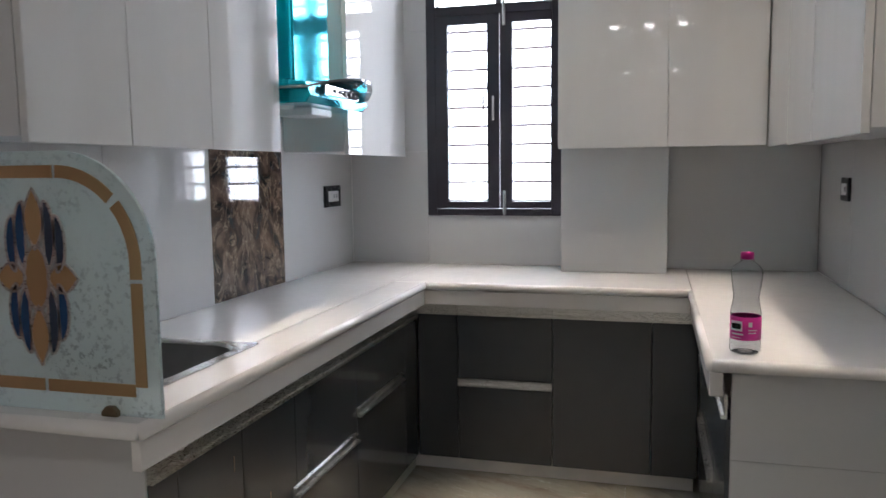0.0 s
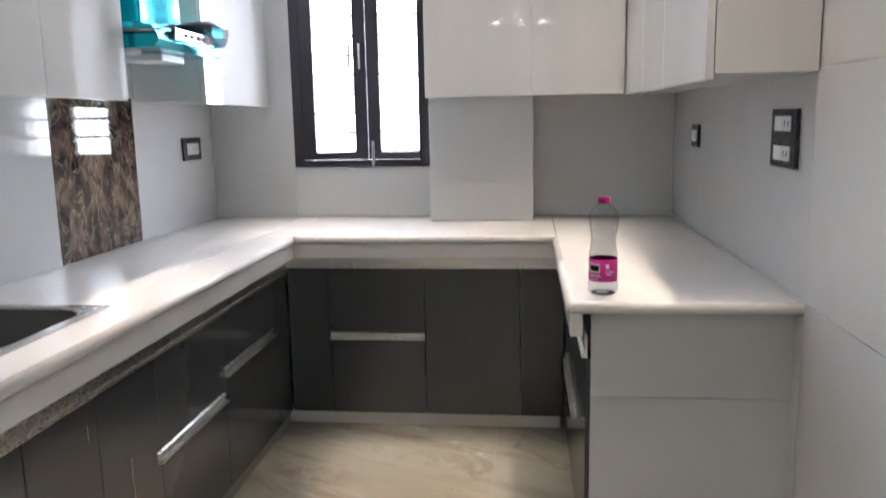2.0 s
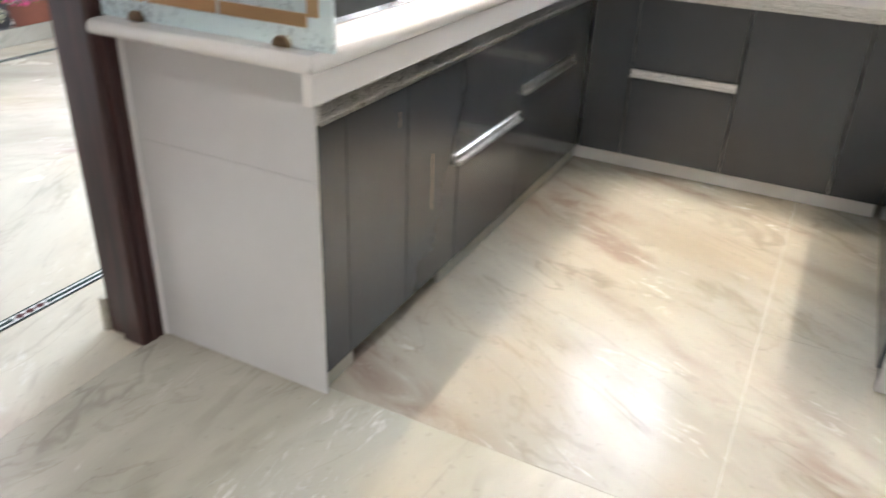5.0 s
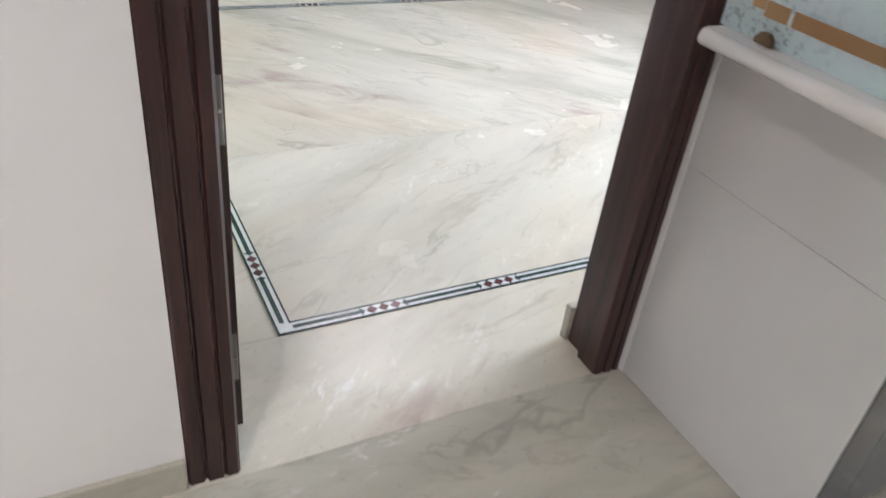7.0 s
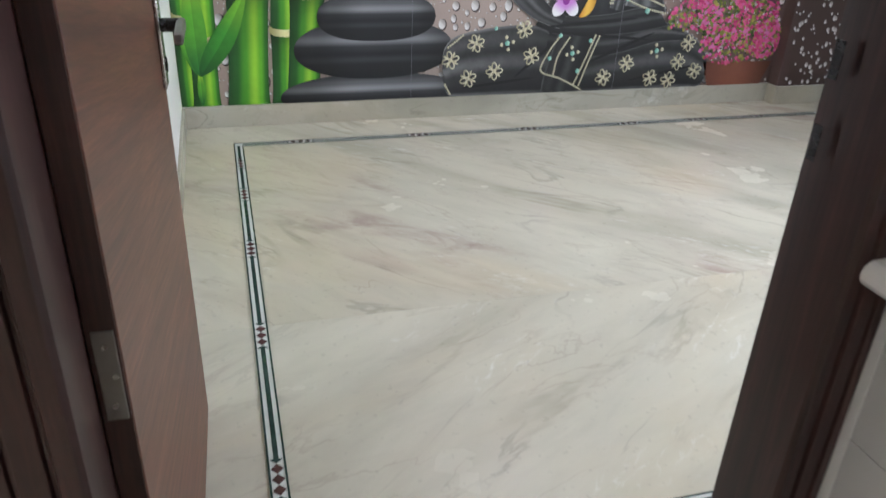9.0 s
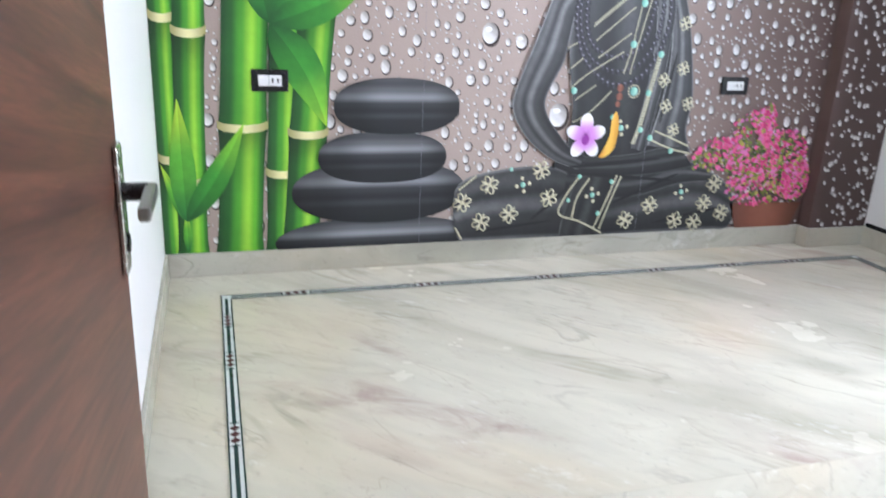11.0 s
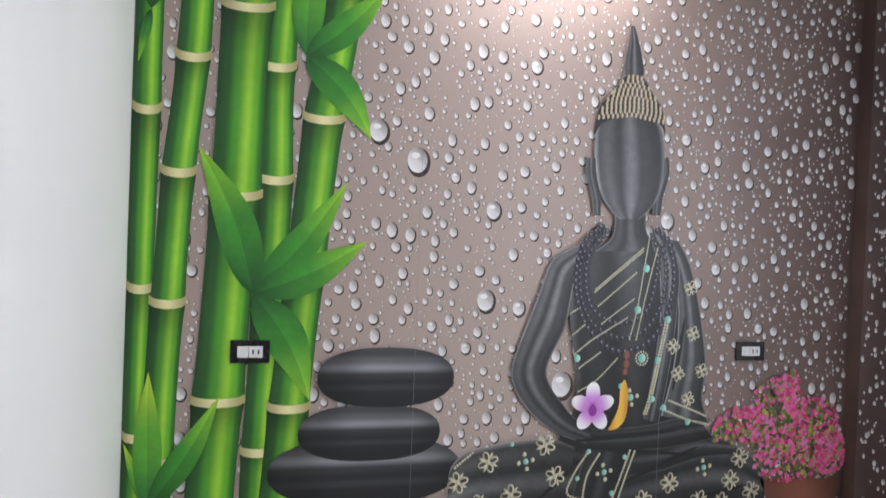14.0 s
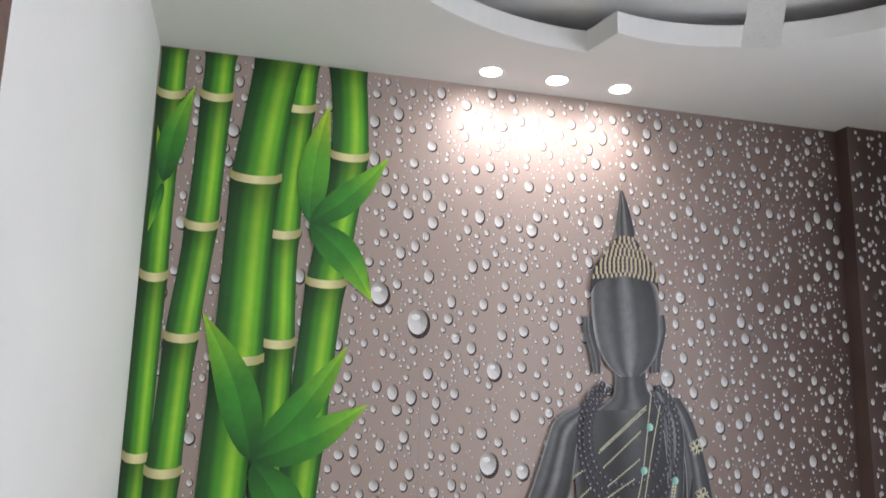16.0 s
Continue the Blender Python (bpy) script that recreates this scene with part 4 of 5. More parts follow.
def switch_plate(name, m, w, h, rows, label, mods=(0.5, 0.5)):
    """A modular switch plate in its own plane: x across, z up, facing -y; m sets it on the wall."""
    s = empty(name, (0, 0, 0), label, "switch", "switch plates")
    s.matrix_world = m
    part("frame", box(-w / 2, w / 2, -0.012, 0, -h / 2, h / 2, 0.003), M["black"], s, "black plastic frame")
    rh = h / rows
    for r in range(rows):
        z0, z1 = -h / 2 + r * rh + rh * 0.25, -h / 2 + (r + 1) * rh - rh * 0.25
        x0, x1 = -w * 0.32, w * 0.32
        cut = x0 + (x1 - x0) * mods[0]
        part("rocker", box(x0, cut - 0.0008, -0.0155, -0.012, z0, z1, 0.0015, 1), M["white"], s)
        part("socket", box(cut + 0.0008, x1, -0.0145, -0.012, z0, z1, 0.0015, 1), M["white"], s)
        for dx in (0.3, 0.7):
            x = cut + (x1 - cut) * dx
            part("socket_hole", box(x - 0.003, x + 0.003, -0.0149, -0.0144, z0 + (z1 - z0) * 0.3, z0 + (z1 - z0) * 0.7), M["black"], s)
    return s


M["smoke"] = mat("smoked_glass", (0.16, 0.17, 0.18), 0.06, coat=0.6)
M["gold"] = mat("gold_mirror", (0.60, 0.42, 0.22), 0.28, 0.75)
M["blue"] = mat("blue_stained_glass", (0.015, 0.07, 0.18), 0.12, coat=0.5)
M["slate"] = mat("slate_stained_glass", (0.035, 0.06, 0.10), 0.12, coat=0.5)
M["brass"] = varied("aged_bronze", (0.22, 0.16, 0.1), 0.4, 0.15, 30, metal=1.0)
M["frost"] = mat("frosted_glass", (0.72, 0.83, 0.82), 0.45, trans=0.55, ior=1.3)
_t, _b = nodes_of(M["frost"])
_v = mapping(_t)
_n = noise_tex(_t, _v, 70, 4, 0.7)
_w = noise_tex(_t, _v, 5, 3)
_c = ramp(_t, _n.outputs[0], [(0.40, (0.22, 0.27, 0.28)), (0.47, (0.70, 0.79, 0.79))])
_t.links.new(mix(_t, ramp(_t, _w.outputs[0], [(0.4, (0, 0, 0)), (0.65, (0.8, 0.8, 0.8))]).outputs[0], (0.76, 0.86, 0.85), _c.outputs[0]), _b.inputs["Base Color"])
bump(_t, _b, _n.outputs[0], 0.3, 0.001)
cooker_hood()
glass_partition()
bottle()
WEST_WALL, EAST_WALL, MURAL_WALL = 90, -90, 90
switch_plate("wall_switch", pose(XW + 0.006, 4.03, 1.237, 0, 0, 90), 0.19, 0.105, 1, "black-framed white switch and socket on the tiled wall", (0.35, 0.65))
switch_plate("wall_switch", pose(XE - 0.006, 3.775, 1.268, 0, 0, -90), 0.12, 0.09, 1, "small black-framed switch on the tiled wall")
switch_plate("wall_switch", pose(XE - 0.006, 2.68, 1.285, 0, 0, -90), 0.2, 0.155, 2, "large two-row black-framed switch and socket panel", (0.5, 0.5))
switch_plate("wall_switch", pose(BX0 + 0.004, 1.325, 0.845, 0, 0, 90), 0.15, 0.09, 1, "black-framed white switch on the bamboo print", (0.45, 0.55))
switch_plate("wall_switch", pose(BX0 + 0.004, 3.575, 0.845, 0, 0, 90), 0.15, 0.085, 1, "black-framed white switch beside the statue print", (0.45, 0.55))

# ---- bedroom floor inlay ----
IX0, IX1, IY0, IY1, IW = -4.01, -1.528, 1.087, 4.30, 0.042


def inlay():
    o = empty("floor_inlay", (-2.77, 2.7, 0.0), "inlaid border of dark green, white and maroon marble", "floor border", kind="structure")

    def lay(nm, x0, x1, y0, y1, z, m):
        under(part(nm, box(x0, x1, y0, y1, 0.0005, z), m), o)

    w = IW
    for nm, x0, x1, y0, y1 in (("bed_strip", IX0, IX1, IY0, IY0 + w), ("bed_strip", IX0, IX1, IY1 - w, IY1), ("bed_strip", IX0, IX0 + w, IY0 + w, IY1 - w), ("bed_strip", IX1 - w, IX1, IY0 + w, IY1 - w)):
        lay(nm, x0, x1, y0, y1, 0.0025, M["inlay"])
    e = 0.005
    for k, z in ((0, 0.0035), (w - e, 0.0035)):
        lay("green_line", IX0 + k, IX1 - k, IY0 + k, IY0 + k + e, z, M["green"])
        lay("green_line", IX0 + k, IX1 - k, IY1 - k - e, IY1 - k, z, M["green"])
        lay("green_line", IX0 + k, IX0 + k + e, IY0 + k + e, IY1 - k - e, z, M["green"])
        lay("green_line", IX1 - k - e, IX1 - k, IY0 + k + e, IY1 - k - e, z, M["green"])

    def side(axis, at, a, b, groups):
        mid = 0.006
        cuts = [a] + [c for g in groups for c in (g - 0.062, g + 0.062)] + [b]
        for s, t in zip(cuts[::2], cuts[1::2]):
            if axis == "x":
                lay("green_bar", s, t, at - mid, at + mid, 0.0035, M["green"])
            else:
                lay("green_bar", at - mid, at + mid, s, t, 0.0035, M["green"])
        for g in groups:
            for k in (-1, 0, 1):
                c = g + k * 0.033
                pts = [(c - 0.0155, at), (c, at - 0.0145), (c + 0.0155, at), (c, at + 0.0145)]
                pts = pts if axis == "x" else [(v, u) for u, v in pts]
                under(part("diamond", prism(pts, "z", 0.0005, 0.004), M["red"]), o)
            for k in (-1, 1):
                c = g + k * 0.052
                pts = [(c, at), (c + k * 0.012, at - 0.0145), (c + k * 0.012, at + 0.0145)]
                pts = pts if axis == "x" else [(v, u) for u, v in pts]
                under(part("arrowhead", prism(pts, "z", 0.0005, 0.004), M["green"]), o)

    side("x", IY0 + w / 2, IX0 + w, IX1 - w, [-3.75, -3.41, -2.94, -2.40, -1.825])
    side("y", IX1 - w / 2, IY0 + w, IY1 - w, [1.372, 1.717, 2.3, 2.9, 3.5])
    side("y", IX0 + w / 2, IY0 + w, IY1 - w, [1.39, 1.965, 2.535, 3.1, 3.5, 3.88])
    side("x", IY1 - w / 2, IX0 + w, IX1 - w, [-3.6, -2.8, -2.0])


inlay()

# ---- floor slabs ----


def slab(x0, x1, y0, y1, m, z=0.0):
    g = 0.0006
    part("floor_slab", box(x0 + g, x1 - g, y0 + g, y1 - g, -0.004, z), m, floor_ob)


slab(BX0, -2.45, 0.6, BY1 + 0.02, M["floor_b"])
slab(-2.45, IX1, 0.6, BY1 + 0.02, M["floor_b2"])
slab(IX1, XW - 0.02, 0.6, BY1 + 0.02, M["floor_b2"])
slab(XW - 0.02, XE, YS, 0.6, M["floor"])
slab(XW - 0.02, 0.325, 0.6, 1.86, M["floor"])
slab(0.325, XE, 0.6, 2.70, M["floor_k"])
slab(XW, 0.325, 1.86, YN, M["floor_k"])
slab(0.325, XE, 2.70, YN, M["floor_k"])


# ---- mural: a flat printed wallpaper, each printed motif a thin sheet on it ----
def wallpaper():
    m = mat("brown_print_paper", (0.22, 0.15, 0.13), 0.55)
    t, b = nodes_of(m)
    g = t.nodes.new("ShaderNodeNewGeometry")
    s = t.nodes.new("ShaderNodeSeparateXYZ")
    t.links.new(g.outputs["Position"], s.inputs[0])
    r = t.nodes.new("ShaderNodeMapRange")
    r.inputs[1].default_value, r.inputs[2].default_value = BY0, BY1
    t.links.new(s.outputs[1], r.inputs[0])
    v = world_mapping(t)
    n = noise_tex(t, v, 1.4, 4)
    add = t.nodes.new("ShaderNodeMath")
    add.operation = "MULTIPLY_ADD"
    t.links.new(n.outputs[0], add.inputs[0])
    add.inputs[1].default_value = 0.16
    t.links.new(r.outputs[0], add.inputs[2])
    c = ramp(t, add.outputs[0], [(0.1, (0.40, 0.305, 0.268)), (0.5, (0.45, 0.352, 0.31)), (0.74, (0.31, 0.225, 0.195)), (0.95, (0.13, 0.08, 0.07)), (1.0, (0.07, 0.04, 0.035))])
    f = noise_tex(t, v, 220, 2)
    t.links.new(mix(t, 0.25, c.outputs[0], ramp(t, f.outputs[0], [(0.35, (0.6, 0.6, 0.6)), (0.65, (1, 1, 1))]).outputs[0], "MULTIPLY"), b.inputs["Base Color"])
    bump(t, b, f.outputs[0], 0.06, 0.001)
    return m


# Highlights and shading pictured in the mural are put into these ink tones.
def printed(name, stops, along=None, rough=0.52, grain=0.12):
    """Ink whose tone runs across the motif (UV x) and, if given, along it (UV y, multiplied)."""
    stops = [(k, tuple(min(0.9, c * 1.28) for c in rgb)) for k, rgb in stops]
    m = mat(name, stops[0][1], rough)
    t, b = nodes_of(m)
    uv = t.nodes.new("ShaderNodeUVMap")
    s = t.nodes.new("ShaderNodeSeparateXYZ")
    t.links.new(uv.outputs[0], s.inputs[0])
    c = ramp(t, s.outputs[0], stops, True).outputs[0]
    if along:
        c = mix(t, 1.0, c, ramp(t, s.outputs[1], along, True).outputs[0], "MULTIPLY")
    v = world_mapping(t)
    n = noise_tex(t, v, 30, 4)
    c = mix(t, grain, c, ramp(t, n.outputs[0], [(0.35, (0.4, 0.4, 0.4)), (0.65, (1, 1, 1))]).outputs[0], "MULTIPLY")
    t.links.new(c, b.inputs["Base Color"])
    bump(t, b, noise_tex(t, v, 220, 2).outputs[0], 0.05, 0.001)
    return m


G = lambda k: (k, k, k)
M["paper"] = wallpaper()
M["bamboo"] = printed("bamboo_ink", [(0.0, (0.010, 0.055, 0.012)), (0.2, (0.014, 0.085, 0.014)), (0.42, (0.055, 0.25, 0.018)), (0.66, (0.26, 0.52, 0.035)), (0.80, (0.11, 0.38, 0.02)), (0.93, (0.024, 0.15, 0.013)), (1.0, (0.012, 0.075, 0.01))], [(0.0, G(0.95)), (0.35, G(1.05)), (0.7, G(0.85)), (1.0, G(0.4))])
M["band"] = printed("bamboo_ring_ink", [(0, (0.32, 0.28, 0.12)), (0.5, (0.68, 0.62, 0.34)), (1, (0.34, 0.30, 0.12))])
M["leaf_a"] = printed("leaf_ink", [(0, (0.012, 0.10, 0.018)), (0.45, (0.04, 0.25, 0.025)), (0.8, (0.16, 0.44, 0.03)), (1, (0.34, 0.60, 0.035))], [(0, G(0.75)), (0.49, G(1.0)), (0.51, G(0.72)), (1, G(0.8))], grain=0.2)
M["leaf_l"] = printed("young_leaf_ink", [(0, (0.02, 0.16, 0.03)), (0.5, (0.10, 0.38, 0.03)), (1, (0.42, 0.62, 0.04))], [(0, G(0.75)), (0.49, G(1.0)), (0.51, G(0.75)), (1, G(0.85))], grain=0.2)
M["stone"] = printed("black_stone_ink", [(0, (0.007, 0.008, 0.010)), (0.24, (0.009, 0.010, 0.012)), (0.33, (0.026, 0.027, 0.032)), (0.42, (0.011, 0.012, 0.015)), (0.54, (0.026, 0.027, 0.031)), (0.66, (0.19, 0.195, 0.21)), (0.78, (0.085, 0.087, 0.095)), (0.9, (0.04, 0.041, 0.045)), (1, (0.05, 0.051, 0.056))], [(0, G(0.35)), (0.12, G(0.55)), (0.4, G(1.15)), (0.75, G(0.95)), (1, G(0.3))], grain=0.0)
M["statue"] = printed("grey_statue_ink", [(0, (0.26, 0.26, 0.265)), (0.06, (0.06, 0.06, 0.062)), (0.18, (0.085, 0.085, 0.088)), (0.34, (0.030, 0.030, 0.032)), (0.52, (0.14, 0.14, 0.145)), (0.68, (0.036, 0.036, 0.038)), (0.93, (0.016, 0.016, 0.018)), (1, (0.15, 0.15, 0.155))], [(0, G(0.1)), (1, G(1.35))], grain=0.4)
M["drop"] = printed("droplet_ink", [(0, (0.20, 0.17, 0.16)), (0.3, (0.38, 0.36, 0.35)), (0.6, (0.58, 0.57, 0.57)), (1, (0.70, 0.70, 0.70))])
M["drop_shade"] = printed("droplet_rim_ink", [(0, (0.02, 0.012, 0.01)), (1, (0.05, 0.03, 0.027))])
M["cream"] = printed("cream_ink", [(0, (0.30, 0.27, 0.17)), (0.6, (0.52, 0.49, 0.34)), (1, (0.60, 0.57, 0.42))])
M["glint"] = printed("bead_glint_ink", [(0, (0.10, 0.09, 0.12)), (1, (0.26, 0.25, 0.30))])
M["turq"] = printed("turquoise_ink", [(0, (0.10, 0.34, 0.28)), (1, (0.36, 0.62, 0.52))])
M["bead"] = printed("dark_bead_ink", [(0, (0.006, 0.005, 0.008)), (0.4, (0.012, 0.010, 0.014)), (0.6, (0.045, 0.04, 0.055)), (0.75, (0.015, 0.013, 0.018)), (1, (0.006, 0.006, 0.008))])
M["orchid"] = printed("orchid_ink", [(0, (0.22, 0.02, 0.26)), (0.45, (0.5, 0.2, 0.55)), (1, (0.78, 0.7, 0.8))])
M["tassel"] = printed("yellow_tassel_ink", [(0, (0.5, 0.2, 0.02)), (0.5, (0.72, 0.42, 0.06)), (1, (0.52, 0.24, 0.02))])
M["pinkp"] = printed("pink_blossom_ink", [(0, (0.42, 0.02, 0.12)), (0.6, (0.62, 0.09, 0.24)), (1, (0.56, 0.16, 0.40))])
M["bush"] = printed("bush_leaf_ink", [(0, (0.04, 0.07, 0.02)), (0.5, (0.17, 0.22, 0.04)), (1, (0.4, 0.34, 0.08))])
M["pot"] = printed("terracotta_ink", [(0, (0.12, 0.04, 0.025)), (0.5, (0.22, 0.075, 0.045)), (1, (0.10, 0.035, 0.02))])
M["crown"] = printed("gold_curl_ink", [(0, (0.10, 0.075, 0.05)), (0.5, (0.40, 0.33, 0.21)), (1, (0.46, 0.38, 0.26))])

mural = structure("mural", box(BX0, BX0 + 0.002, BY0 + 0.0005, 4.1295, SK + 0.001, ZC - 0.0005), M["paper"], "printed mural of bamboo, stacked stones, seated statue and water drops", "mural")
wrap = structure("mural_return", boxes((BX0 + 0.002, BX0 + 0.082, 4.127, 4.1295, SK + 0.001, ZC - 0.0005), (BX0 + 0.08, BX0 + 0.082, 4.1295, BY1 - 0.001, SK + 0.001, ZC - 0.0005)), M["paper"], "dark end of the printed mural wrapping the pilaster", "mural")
FACE = BX0 + 0.0025


class Sheet:
    """Collects printed outlines (y, z) with their UVs as one mesh at a layer of the mural."""

    def __init__(self, layer, face=None):
        self.bm = bmesh.new()
        self.uv = self.bm.loops.layers.uv.new("UVMap")
        self.x = (face or FACE) + 0.0009 * layer

    def poly(self, pts, uvs=None, dx=0.0, tone=None, flip=False):
        us, vs = [p[0] for p in pts], [p[1] for p in pts]
        du, dv = (max(us) - min(us)) or 1, (max(vs) - min(vs)) or 1
        f = self.bm.faces.new([self.bm.verts.new((self.x + dx, u, v)) for u, v in pts])
        f.normal_update()
        if f.normal.x < 0:
            f.normal_flip()
        for lp in f.loops:
            _, u, v = lp.vert.co
            if uvs:
                lp[self.uv].uv = uvs(u, v)
            elif flip:
                lp[self.uv].uv = ((v - min(vs)) / dv, (u - min(us)) / du if tone is None else tone)
            else:
                lp[self.uv].uv = ((u - min(us)) / du, (v - min(vs)) / dv if tone is None else tone)
        return self

    def quads(self, rows, dx=0.0):
        """A ribbon of rows ((y, z) left, (y, z) right, v)."""
        for (a, b, v0), (c, d, v1) in zip(rows, rows[1:]):
            f = self.bm.faces.new([self.bm.verts.new((self.x + dx, *p)) for p in (a, b, d, c)])
            f.normal_update()
            uv = {tuple(round(k, 6) for k in a): (0, v0), tuple(round(k, 6) for k in b): (1, v0), tuple(round(k, 6) for k in d): (1, v1), tuple(round(k, 6) for k in c): (0, v1)}
            for lp, w in zip(f.loops, ((0, v0), (1, v0), (1, v1), (0, v1))):
                lp[self.uv].uv = w
            if f.normal.x < 0:
                f.normal_flip()
        return self

    def done(self, name, material, parent=None, label=""):
        return part(name, self.bm, material, parent or mural, label)


def smooth_line(pts, n=8):
    """A Catmull-Rom line through a few points."""
    p = [pts[0]] + list(pts) + [pts[-1]]
    out = []
    for i in range(1, len(p) - 2):
        for k in range(n):
            t = k / n
            out.append(tuple(0.5 * (2 * b + (c - a) * t + (2 * a - 5 * b + 4 * c - d) * t * t + (3 * b - a - 3 * c + d) * t ** 3) for a, b, c, d in zip(p[i - 1], p[i], p[i + 1], p[i + 2])))
    return out + [pts[-1]]


def closed_line(pts, n=6):
    q = list(pts)
    m = len(q)
    out = []
    for i in range(m):
        a, b, c, d = q[i - 1], q[i], q[(i + 1) % m], q[(i + 2) % m]
        for k in range(n):
            t = k / n
            out.append(tuple(0.5 * (2 * y + (z - x) * t + (2 * x - 5 * y + 4 * z - w) * t * t + (3 * y - x - 3 * z + w) * t ** 3) for x, y, z, w in zip(a, b, c, d)))
    return out


def bamboo(centres, nodes, width, layer, clip_left=None):
    """A stalk: its centre line from the skirting to the ceiling, the heights of its rings, its width."""
    line = smooth_line(sorted(centres, key=lambda p: p[1]), 10)

    def at(z):
        for (u0, v0), (u1, v1) in zip(line, line[1:]):
            if v0 <= z <= v1:
                return u0 + (u1 - u0) * (z - v0) / max(v1 - v0, 1e-6)
        return line[-1][0] if z > line[-1][1] else line[0][0]

    cuts = [SK + 0.002] + sorted(nodes) + [ZC - 0.003]
    sh, bands = Sheet(layer), []
    for z0, z1 in zip(cuts, cuts[1:]):
        rows = []
        for i in range(13):
            k = i / 12
            z = z0 + (z1 - z0) * k
            flare = 0.10 * (math.exp(-k * 9) + math.exp(-(1 - k) * 9)) - 0.05
            h = width / 2 * (1 + flare)
            l = at(z) - h
            if clip_left is not None:
                l = max(l, clip_left)
            rows.append(((l, z), (at(z) + h, z), k))
        sh.quads(rows)
    stalk = sh.done("bamboo_stalk", M["bamboo"], label="printed green bamboo stalk")
    for z in nodes:
        h = width / 2 * 1.08
        b = Sheet(layer + 0.5)
        l, r = at(z) - h, at(z) + h
        if clip_left is not None:
            l = max(l, clip_left)
        top = [(l + (r - l) * i / 8, z + 0.022 + 0.012 * math.sin(math.pi * i / 8) * -1 + (0.008 if i in (0, 8) else 0)) for i in range(9)]
        bot = [(u, v - 0.034) for u, v in top[::-1]]
        b.poly(top + bot).done("ring", M["band"], stalk)


def leaf(base, tip, width, layer, m, bend=0.0):
    """A pointed leaf from its base to its tip, its blade split by the midrib."""
    (u0, v0), (u1, v1) = base, tip
    L = math.hypot(u1 - u0, v1 - v0)
    dx, dy = (u1 - u0) / L, (v1 - v0) / L
    rows = []
    for i in range(15):
        k = i / 14
        w = width * (math.sin(math.pi * min(k * 1.35, 1.0) * 0.5) if k < 0.37 / 1.0 else math.cos((k - 0.37) / 0.63 * math.pi / 2) ** 0.85)
        w = width / 2 * max(0.0, min(1, (math.sin(math.pi * k ** 0.72))))
        c = bend * math.sin(math.pi * k)
        cu, cv = u0 + dx * L * k - dy * c, v0 + dy * L * k + dx * c
        rows.append(((cu - dy * w, cv + dx * w), (cu + dy * w, cv - dx * w), (cu, cv), k))
    sh = Sheet(layer + 0.9 * (abs(u1 * 7.3 + v1 * 3.1) % 1))
    for r0, r1 in zip(rows, rows[1:]):
        for a, b, e0, e1 in ((r0[0], r0[2], 0.0, 0.48), (r0[2], r0[1], 0.52, 1.0)):
            c, d = (r1[0], r1[2]) if e0 == 0.0 else (r1[2], r1[1])
            if abs(a[0] - b[0]) + abs(a[1] - b[1]) + abs(c[0] - d[0]) + abs(c[1] - d[1]) < 1e-6:
                continue
            f = sh.bm.faces.new([sh.bm.verts.new((sh.x, *p)) for p in (a, b, d, c)])
            for lp, w2 in zip(f.loops, ((r0[3], e0), (r0[3], e1), (r1[3], e1), (r1[3], e0))):
                lp[sh.uv].uv = w2
    bmesh.ops.recalc_face_normals(sh.bm, faces=sh.bm.faces[:])
    sh.done("leaf", m, label="printed bamboo leaf")


L0 = BY0 + 0.002
bamboo([(0.90, 0.10), (0.905, 0.8), (0.915, 1.4), (0.92, 2.1), (0.925, 2.7)], [0.52, 1.085, 1.76, 2.50], 0.105, 1, L0)
bamboo([(0.985, 0.10), (1.0, 0.7), (1.015, 1.03), (1.04, 1.53), (1.08, 1.97), (1.10, 2.51), (1.105, 2.7)], [0.42, 1.03, 1.53, 1.97, 2.51], 0.125, 2)
bamboo([(1.18, 0.10), (1.21, 0.65), (1.25, 1.45), (1.275, 2.18), (1.34, 2.7)], [0.65, 1.45, 2.18], 0.192, 5)
bamboo([(1.36, 0.10), (1.37, 0.45), (1.39, 1.0), (1.40, 1.52), (1.395, 1.96), (1.43, 2.5), (1.44, 2.7)], [0.45, 1.01, 1.52, 1.96, 2.5], 0.135, 3)
bamboo([(1.44, 0.10), (1.49, 0.75), (1.55, 1.45), (1.58, 1.77), (1.65, 2.31), (1.63, 2.7)], [0.62, 1.16, 1.77, 2.31], 0.16, 4)
A1 = (1.33, 1.07)
leaf(A1, (1.11, 1.63), 0.155, 8, M["leaf_a"], -0.03)
leaf(A1, (1.68, 1.52), 0.135, 7, M["leaf_a"], -0.02)
leaf(A1, (1.77, 1.29), 0.145, 8, M["leaf_a"], -0.02)
leaf(A1, (1.56, 0.65), 0.165, 9, M["leaf_a"], 0.03)
A2 = (1.50, 2.01)
leaf(A2, (1.56, 2.53), 0.13, 7, M["leaf_l"], 0.02)
leaf(A2, (1.82, 2.32), 0.12, 8, M["leaf_a"], -0.02)
leaf(A2, (1.77, 1.70), 0.14, 8, M["leaf_a"], 0.03)
A3 = (0.965, 0.25)
leaf(A3, (0.955, 0.77), 0.105, 8, M["leaf_l"], 0.0)
leaf(A3, (1.215, 0.67), 0.105, 8, M["leaf_a"], -0.015)
leaf(A3, (0.875, 0.50), 0.045, 7, M["leaf_l"], 0.0)
leaf((0.965, 0.109), (0.965, 0.30), 0.035, 7, M["leaf_l"])
A4 = (0.925, 2.13)
leaf(A4, (1.015, 2.54), 0.10, 8, M["leaf_a"], 0.02)
